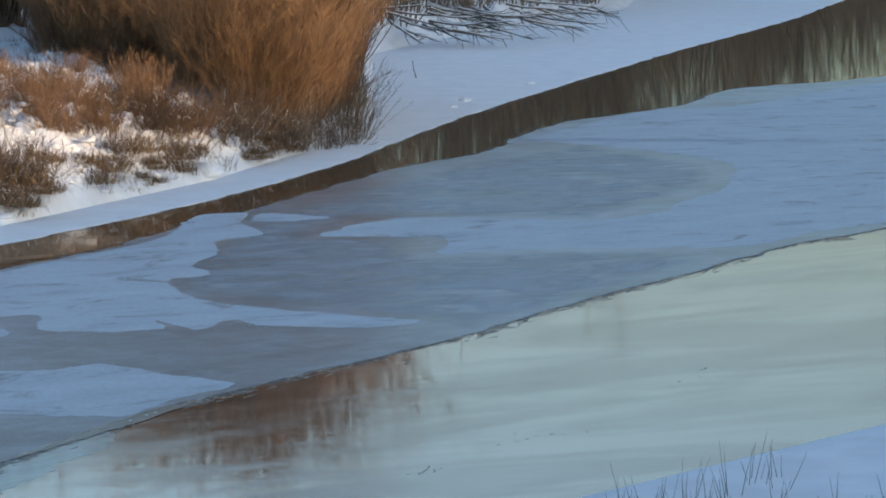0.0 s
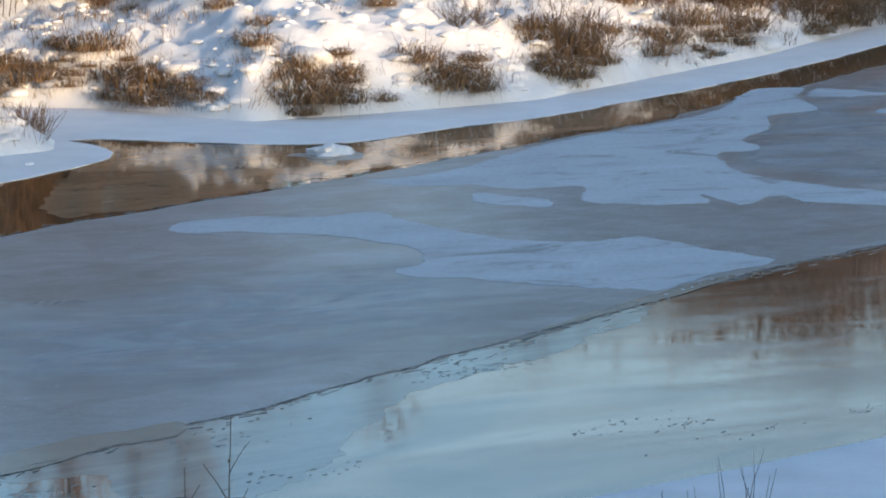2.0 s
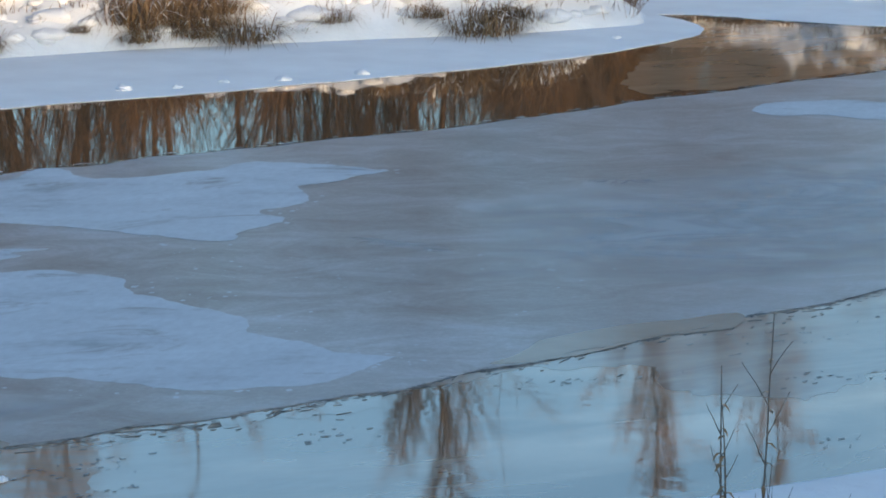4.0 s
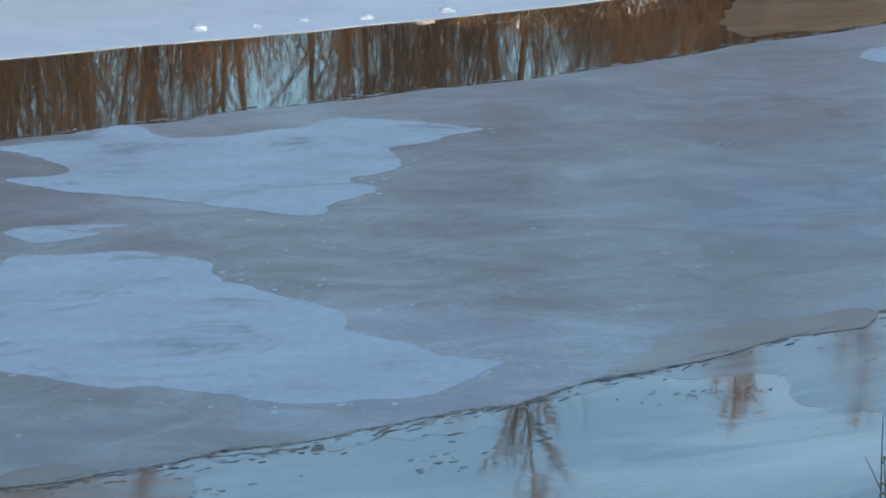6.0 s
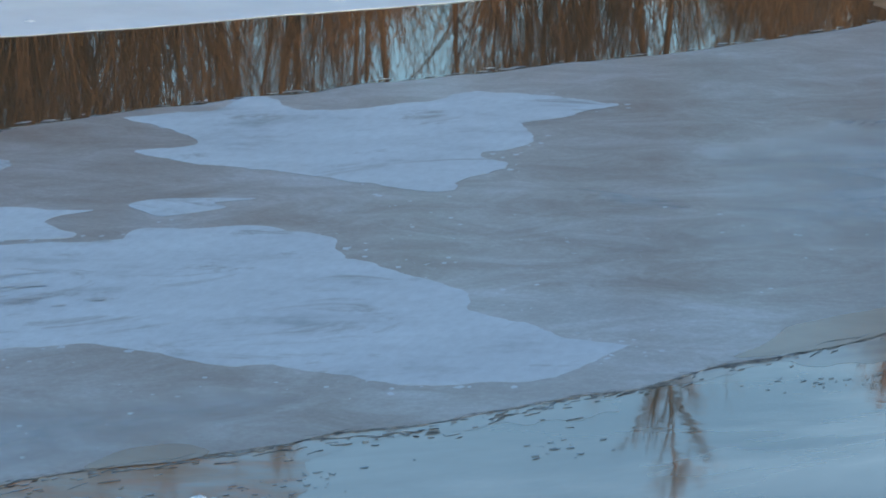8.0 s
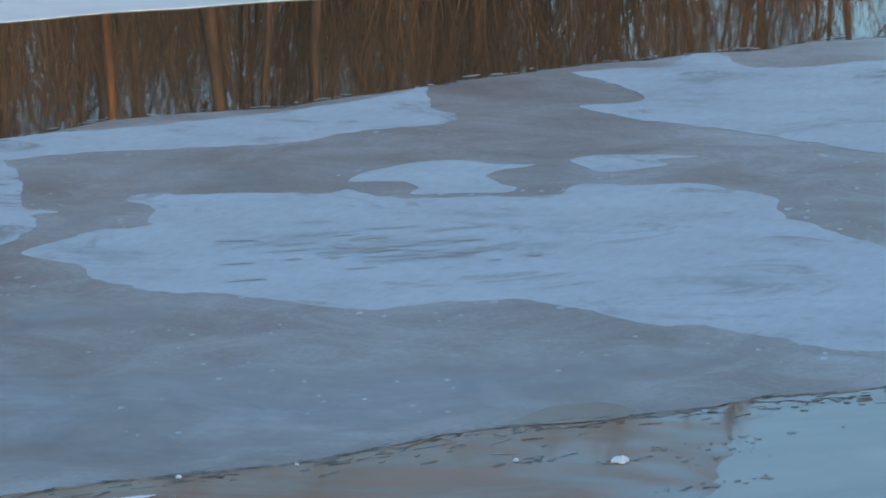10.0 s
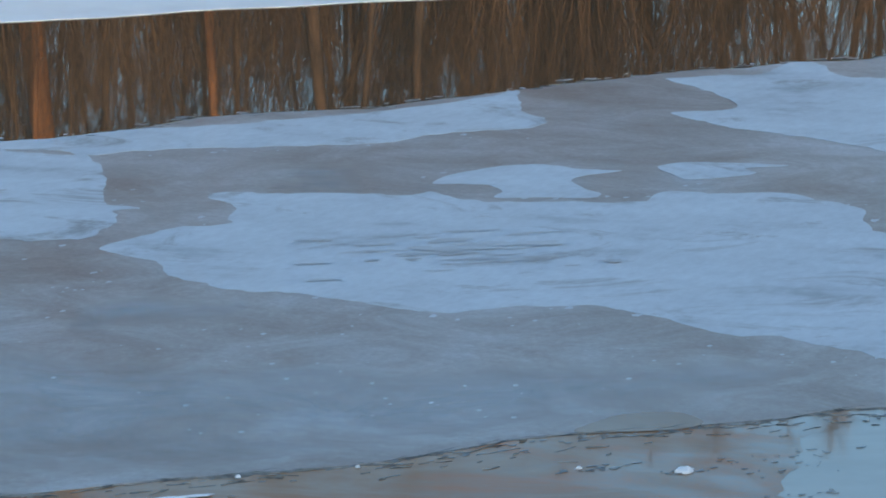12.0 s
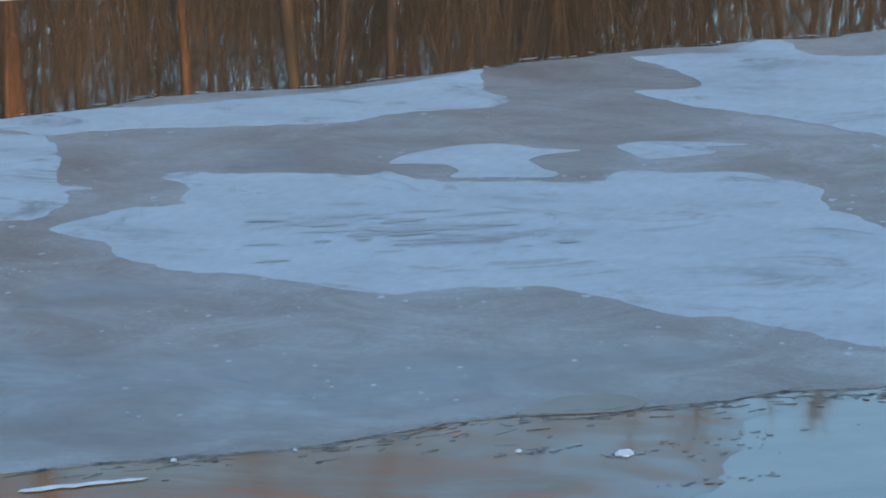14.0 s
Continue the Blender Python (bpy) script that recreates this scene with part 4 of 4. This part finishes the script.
def snow_clods():
    """Loose lumps of snow lying over the far bank."""
    rng = random.Random(12)
    px = np.array([rng.uniform(-30, -3) for _ in range(7000)])
    py = np.array([rng.uniform(46, 96) for _ in range(7000)])
    d, z = inside_distance(px, py, FAR_LAND), heights(px, py)
    verts, faces = [], []
    ico = bmesh.new()
    bmesh.ops.create_icosphere(ico, subdivisions=2, radius=1)
    shape = [v.co.copy() for v in ico.verts]
    tris = [[v.index for v in f.verts] for f in ico.faces]
    ico.free()
    for x, y, far, h in zip(px, py, d, z):
        if not 0.2 < far < 7:
            continue
        s, base = rng.uniform(0.03, 0.09) * (1.7 if far < 1.6 else 1.0) * (2.6 if rng.random() < 0.04 else 1.0), len(verts)
        wide, k = rng.uniform(1.0, 2.4), rng.uniform(0, 50)
        for c in shape:
            r = s * (1 + 0.45 * noise.noise(c * 1.6 + Vector((k, 0, 0))))
            verts.append((x + c.x * r * wide, y + c.y * r * wide, h - 0.2 * s + c.z * r * 0.7))
        faces.extend([[base + i for i in t] for t in tris])
    ob = new("snow_clods", mesh_of("snow_clods", verts, faces, SNOW, True))
    tagged(ob, "lumpy clods of snow caught on bank grass", "snow", kind="stuff")


snow_clods()


def weed_stalk(x, y, high, seed, forks):
    """A tall dead weed with side shoots and curled leaves."""
    rng = random.Random(seed)
    top = new("weed_stalk")
    top.matrix_basis = pose(x, y, height_at(x, y) - 0.03)
    v, f = [], []
    stem = stem_line(rng, Vector((0, 0, 0)), Vector((rng.uniform(-0.05, 0.05), 0, 1)), high, 0.03, 7)
    tube(v, f, stem, 0.011, 0.004, 5)
    o = new("stem", mesh_of("stem", v, f, STALK))
    o.parent = top
    for k in range(forks):
        v, f = [], []
        i = 2 + k % 4
        w = (0.2 if k % 2 else math.pi) + rng.uniform(-0.5, 0.5)
        pts = stem_line(rng, stem[i], Vector((math.cos(w) * 0.8, math.sin(w) * 0.8, 1.3)), high * rng.uniform(0.12, 0.24), 0.10, 4)
        tube(v, f, pts, 0.006, 0.003, 4)
        o = new("shoot", mesh_of("shoot", v, f, STALK))
        o.parent = top
    for k in range(7):
        v, f = [], []
        at = stem[1 + k % 5].lerp(stem[2 + k % 5], rng.random())
        w = rng.uniform(0, 6.28)
        blade(v, f, rng, at, Vector((math.cos(w), math.sin(w), 0.1)), 0.13, 0.02, 1.6)
        o = new("leaf", mesh_of("leaf", v, f, GRASS))
        o.parent = top
    return tagged(top, "dead brown weed stalk with side shoots in snow", "weed", "weed stalks on the near bank")


for n, (x, y, high, forks) in enumerate([(-6.34, 26.5, 1.78, 4), (-6.66, 26.4, 1.36, 4), (-6.55, 26.15, 1.1, 2)]):
    weed_stalk(x, y, high, 40 + n, forks)


# ---- ice: thin films, broken edges, lumps ----
def between(line, lo, hi):
    return line[(line[:, 1] > lo) & (line[:, 1] < hi)]


def skim(outline, seed, top=0.003, label="thin glassy skim ice along the ice edge", material=SKIM, uneven=0.20):
    line = ragged(ragged(curve(outline, True, 0.06), uneven, 1.1, seed), 0.35 * uneven, 4.0, seed + 20)
    return tagged(sheet("skim_ice", line, top, 0, material), label, "skim ice", "skim ice films")


edge_near = curve(ICE_NEAR, step=0.5)
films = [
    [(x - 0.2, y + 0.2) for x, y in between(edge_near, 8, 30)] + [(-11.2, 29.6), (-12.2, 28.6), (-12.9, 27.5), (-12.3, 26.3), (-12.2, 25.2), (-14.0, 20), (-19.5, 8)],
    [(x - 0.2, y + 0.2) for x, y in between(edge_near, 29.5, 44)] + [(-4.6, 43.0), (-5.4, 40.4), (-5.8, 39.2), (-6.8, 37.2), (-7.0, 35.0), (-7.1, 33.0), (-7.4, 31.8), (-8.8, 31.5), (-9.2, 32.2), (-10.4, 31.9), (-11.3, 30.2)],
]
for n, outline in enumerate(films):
    skim(outline, 60 + n, material=(MIRROR_BROWN_ICE, SKIM)[n], label=("thin brownish ice toned like mirrored trees, beside the crack", "thin glassy skim ice along the ice edge")[n])
for n, outline in enumerate([
    [(-10.8, 31.8), (-10.7, 32.4), (-10.7, 33.1), (-10.4, 33.7), (-9.9, 34.3), (-9.2, 35.1), (-9.0, 34.4), (-9.6, 33.7), (-9.9, 33.0), (-10.2, 32.4)],
    [(-14.44, 26.23), (-14.46, 26.63), (-14.34, 26.95), (-14.04, 27.18), (-13.79, 27.15), (-13.71, 26.97), (-13.95, 26.62)],
    [(-5.9, 41.6), (-4.9, 44.2), (-3.9, 46.2), (-3.8, 45.9), (-4.9, 43.4)],
]):
    skim(outline, 70 + n, 0.0105, "darker smooth new ice at the edge of the sheet", NEW_ICE, 0.04)


# film added over the cove water to carry the bank's mirrored tan
skim([(-17.0, 57.3), (-17.6, 59.2), (-15.0, 59.6), (-12.8, 60.2), (-11.2, 62.6), (-9.6, 65.2), (-8.0, 68.6), (-7.0, 66.2), (-8.8, 62.4), (-10.4, 58.8), (-12.2, 55.2), (-14.2, 51.4), (-15.6, 50.4), (-16.6, 53.5)], 90, 0.004,
     "added tan film painting the sunlit bank's reflection", TAN_REFLECTION)


def shards(name, seeds, label, seed, flat=0.012, big=0.16):
    """Small broken plates of clear ice strewn round the given places."""
    rng = random.Random(seed)
    verts, faces = [], []
    for x, y, wide, deep, count in seeds:
        for _ in range(math.ceil(count * 1.3)):
            u, v = rng.gauss(0, 0.5) * wide, rng.gauss(0, 0.5) * deep
            px, py = x + 0.6 * u - 0.8 * v, y + 0.8 * u + 0.6 * v
            s, k = big * rng.uniform(0.25, 1.0) ** 1.5, rng.randrange(4, 7)
            turn, tip, tilt = rng.uniform(0, 6.28), rng.uniform(0, 6.28), rng.uniform(0, 0.12)
            base = len(verts)
            for level in (0, 1):
                for i in range(k):
                    w = turn + 6.28 * i / k + 0.3 * math.sin(i * 5 + turn)
                    ox, oy = math.cos(w) * s * 1.9, math.sin(w) * s * 0.45
                    ex, ey = 0.6 * ox - 0.8 * oy, 0.8 * ox + 0.6 * oy
                    verts.append((px + ex, py + ey, 0.006 + level * flat + max(0, tilt * (ex * math.cos(tip) + ey * math.sin(tip)))))
            faces.append([base + k + i for i in range(k)])
            faces.extend([base + i, base + (i + 1) % k, base + k + (i + 1) % k, base + k + i] for i in range(k))
    ob = new(name, mesh_of(name, verts, faces, SHARD))
    return tagged(ob, label, "ice shards", kind="stuff")


def frost_flecks():
    """Small wisps of blown snow round the patches."""
    rng = random.Random(31)
    verts, faces = [], []
    for outline in PATCH_LINES:
        for x, y in curve(outline, True, 0.10):
            if noise.noise(Vector((x * 0.8, y * 0.8, 4))) > 0.0:
                px, py, pz = x + rng.gauss(0, 0.16), y + rng.gauss(0, 0.30), rng.uniform(0.0095, 0.0120)
                s, k, turn, base = 0.035 * rng.uniform(0.2, 1.0) ** 2, rng.randrange(5, 9), rng.uniform(0, 6.28), len(verts)
                for i in range(k):
                    w, r = turn + 6.28 * i / k, s * rng.uniform(0.5, 1.2)
                    verts.append((px + math.cos(w) * r * 1.4, py + math.sin(w) * r * 1.8, pz))
                faces.append([base + i for i in range(k)])
    for _ in range(900):
        px, py = rng.uniform(-22, -11), rng.uniform(23, 37)
        if noise.noise(Vector((px * 0.7, py * 0.7, 9))) < -0.05 or abs(px + 16.5 - 0.72 * (py - 30)) > 4.2:
            continue
        s, turn, base = 0.022 * rng.uniform(0.3, 1.0) ** 2, rng.uniform(0, 6.28), len(verts)
        verts.extend((px + math.cos(turn + 1.257 * i) * s * 1.4, py + math.sin(turn + 1.257 * i) * s * 1.8, 0.0116) for i in range(5))
        faces.append([base + i for i in range(5)])
    ob = new("frost_flecks", mesh_of("frost_flecks", verts, faces, SNOW_FILM))
    return tagged(ob, "small pale wisps of blown snow on ice", "snow flecks", kind="stuff")


frost_flecks()
edge_line = between(near_edge, 18, 75)


def slivers(name, line, count, wide, longest, label, seed):
    """Thin broken splinters of ice lying along a line."""
    rng = random.Random(seed)
    verts, faces = [], []
    for k in range(count):
        i = rng.randrange(1, len(line) - 1)
        p, d = Vector(line[i]), (Vector(line[i + 1]) - Vector(line[i - 1])).normalized()
        side = Vector((d.y, -d.x))
        busy = 0.35 + max(0, noise.noise(Vector((p.x * 0.5, p.y * 0.5, seed))) + 0.2)
        at = p + d * rng.uniform(-0.3, 0.3) + side * (abs(rng.gauss(0, wide)) * busy - 0.02)
        turn = rng.gauss(0, 0.22)
        along, across = (d + side * turn).normalized(), (side - d * turn).normalized()
        half, thin = longest * rng.random() ** 2.2 + 0.03, rng.uniform(0.003, 0.008)
        lift, tip, base = rng.uniform(0.002, 0.007), rng.uniform(0, 0.006), len(verts)
        for level in (0, 1):
            for u, v in ((-1, 0.1), (-0.4, -0.9), (0.5, -0.6), (1, 0.0), (0.3, 0.8), (-0.6, 0.7)):
                q = at + along * (u * half) + across * (v * thin * rng.uniform(0.6, 1.3))
                verts.append((q.x, q.y, 0.003 + level * (lift + max(0, v) * tip)))
        faces.append([base + 6 + m for m in range(6)])
        faces.extend([base + m, base + (m + 1) % 6, base + 6 + (m + 1) % 6, base + 6 + m] for m in range(6))
    tagged(new(name, mesh_of(name, verts, faces, SHARD)), label, "ice splinters", kind="stuff")


slivers("ice_rubble", between(near_edge, 20, 72), 2300, 0.045, 0.28, "dark ice splinters packed along the crack", 21)
slivers("crushed_ice", between(near_edge, 20, 48), 800, 0.30, 0.09, "thin crushed ice splinters strewn beside the crack", 24)
shards("ice_crumbs", [(-4.2, 35.8, 0.9, 0.25, 26), (-3.3, 36.1, 0.6, 0.2, 14), (-0.3, 40.7, 0.7, 0.2, 16), (-1.4, 37.2, 0.5, 0.15, 10), (-6.2, 38.8, 1.2, 0.25, 46), (-6.3, 38.9, 0.8, 0.3, 26),
                      (-7.6, 32.6, 0.6, 0.3, 16), (-6.9, 33.0, 0.8, 0.3, 12), (-6.7, 30.2, 0.4, 0.2, 8), (-12.6, 26.6, 0.4, 0.2, 10), (-13.8, 25.6, 0.3, 0.08, 22), (-13.2, 26.0, 0.3, 0.08, 18)],
       "small dark crumbs of broken ice on the water", 22, 0.003, 0.024)
shards("ice_chips", [(-12.6, 28.2, 0.7, 0.12, 26), (-11.9, 29.4, 0.6, 0.14, 18), (-11.2, 28.5, 0.5, 0.3, 14), (-12.7, 26.9, 0.8, 0.10, 20), (-12.3, 25.9, 0.7, 0.10, 14), (-14.2, 26.3, 0.8, 0.07, 26), (-13.5, 27.2, 0.7, 0.07, 20), (-2.6, 35.8, 1.0, 0.3, 16),
                      (-8.4, 34.2, 1.0, 0.5, 24), (1.5, 43.5, 1.5, 0.5, 14), (4.5, 49.5, 2.0, 0.6, 16), (-14.9, 25.1, 0.8, 0.06, 16), (-9.6, 31.6, 0.9, 0.3, 26)],
       "small dark chips of broken ice near the crack", 28, 0.003, 0.024)
slivers("edge_ice", between(near_edge, 40, 72), 900, 0.22, 0.3, "bluish ice splinters frozen along the sheet edge", 27)
slivers("channel_splinters", between(far_edge, 26, 100), 420, 0.05, 0.3, "thin dark ice splinters along the channel edge", 25)
# slivers added as the dark-blue shadows under the ragged shelf lip
slivers("shelf_lip_shadows", between(edge, 58, 136), 420, 0.12, 0.5, "thin blue-grey slivers standing for shadows of the shelf lip", 26)
far_line = between(far_edge, 24, 110)
shards("ice_rim", [(x - 0.05, y + 0.1, 0.5, 0.08, 1) for x, y in far_line], "ragged thin ice plates along the channel edge", 23, 0.006, 0.08)


def lump(name, x, y, z, size, flat, seed, label, category, group="", craggy=1.0):
    """A weathered block of snow or ice."""
    bm = bmesh.new()
    bmesh.ops.create_icosphere(bm, subdivisions=3, radius=1)
    for v in bm.verts:
        n = 1 + 0.35 * craggy * noise.noise(v.co * 1.4 + Vector((seed, 0, 0))) + 0.14 * craggy * noise.noise(v.co * 3.7 + Vector((0, seed, 0)))
        v.co = Vector((v.co.x * size * n, v.co.y * size * 0.8 * n, max(v.co.z, -0.4) * size * flat * n))
    ob = link_mesh(name, bm, SNOW, smooth_shade=True)
    ob.matrix_basis = pose(x, y, z + 0.3 * size * flat, 0, 0, seed * 37)
    return tagged(ob, label, category, group)


lump("ice_block", -12.75, 58.75, 0.0, 0.42, 0.34, 1, "white snow-topped ice block stuck in the channel", "ice block", craggy=2.2)
floe = ragged(curve([(-13.5, 58.5), (-13.0, 59.0), (-12.3, 59.1), (-12.0, 58.5), (-12.4, 58.1), (-13.1, 58.2)], True, 0.1), 0.12, 2.0, 80)
tagged(sheet("small_floe", floe, 0.012, 0.03, ICE), "small grey ice floe round a snowy block", "ice floe")
for n, (x, y, z, s) in enumerate([(-23.2, 47.1, 0.016, 0.17), (-20.4, 50.3, 0.016, 0.15), (-22.1, 48.5, 0.016, 0.09), (-21.3, 49.1, 0.016, 0.14), (-22.5, 47.6, 0.016, 0.10), (0.7, 106.8, 0.016, 0.26), (0.3, 104.0, 0.016, 0.16),
                                  (-26.3, 43.3, 0.016, 0.07), (-13.2, 26.0, 0.005, 0.075), (-13.9, 25.55, 0.005, 0.03), (-15.9, 23.75, 0.01, 0.03), (-15.3, 24.5, 0.01, 0.025),
                                  (-28.9, 40.4, 0.016, 0.08), (3.2, 115.5, 0.016, 0.2), (-18.0, 56.4, 0.016, 0.10)]):
    lump("snow_lump", x, y, z - 0.1 * s, s, 0.45, 3 + n, "small white lump of snow lying on the ice", "snow lump", "snow lumps on the ice")


def drooping_branch(x, y, z, seed, count, reach):
    """Drooping limbs with a line of snow on each."""
    rng = random.Random(seed)
    top = new("drooping_branch")
    top.matrix_basis = pose(x, y, z)
    for _ in range(count):
        bv, bf, sv, sf, tv, tf = [], [], [], [], [], []
        w = rng.uniform(-1.3, 0.6)
        start = Vector((rng.uniform(-2.5, 2.5), rng.uniform(-1, 1), rng.uniform(0.6, 1.8)))
        pts = stem_line(rng, start, Vector((math.cos(w), math.sin(w), -0.25)), reach * rng.uniform(0.5, 1.0), 0.16, 5)
        pts = [Vector((p.x, p.y, max(p.z, 0.15))) for p in pts]
        tube(bv, bf, pts, 0.06, 0.012, 4)
        tube(sv, sf, [p + Vector((0, 0, 0.05)) for p in pts], 0.045, 0.012, 4)
        for _ in range(7):
            i = rng.randrange(1, 5)
            d = (pts[i + 1] - pts[i]) + Vector((rng.uniform(-1, 1), rng.uniform(-1, 1), rng.uniform(-0.7, 0.4))) * 0.5
            tube(tv, tf, stem_line(rng, pts[i], d, reach * rng.uniform(0.12, 0.3), 0.2, 3), 0.022, 0.008)
        limb = new("limb", mesh_of("limb", bv, bf, STALK))
        limb.parent = top
        twigs = tagged(new("twig_mass", mesh_of("twig_mass", tv, tf, STALK)), kind="stuff")
        twigs.parent = limb
        cap = tagged(new("snow_load", mesh_of("snow_load", sv, sf, SNOW)), "line of white snow along the limb")
        cap.parent = limb
    tagged(top, "dark drooping branches carrying snow over the shelf", "branch")


tagged(sheet("snow_strip", ragged(curve([(-16.36, 22.57), (-16.16, 22.85), (-15.85, 23.27), (-15.8, 23.26), (-16.11, 22.8), (-16.3, 22.54)], True, 0.04), 0.02, 6.0, 5), 0.016, 0.004, SNOW), "thin white strip of snow along the crack", "snow strip")
drooping_branch(1.6, 141.0, 0.1, 5, 16, 4.5)
drooping_branch(-1.8, 139.0, 0.2, 6, 14, 4.0)
drooping_branch(4.6, 147.0, 0.1, 8, 12, 4.0)
v, f = [], []
tube(v, f, [Vector((-1.05, 118.0, 0.05)), Vector((-1.15, 118.0, 0.35)), Vector((-1.2, 118.0, 0.72))], 0.02, 0.012, 5)
tagged(new("stick", mesh_of("stick", v, f, STALK)), "thin dark stick standing in shelf snow", "stick")
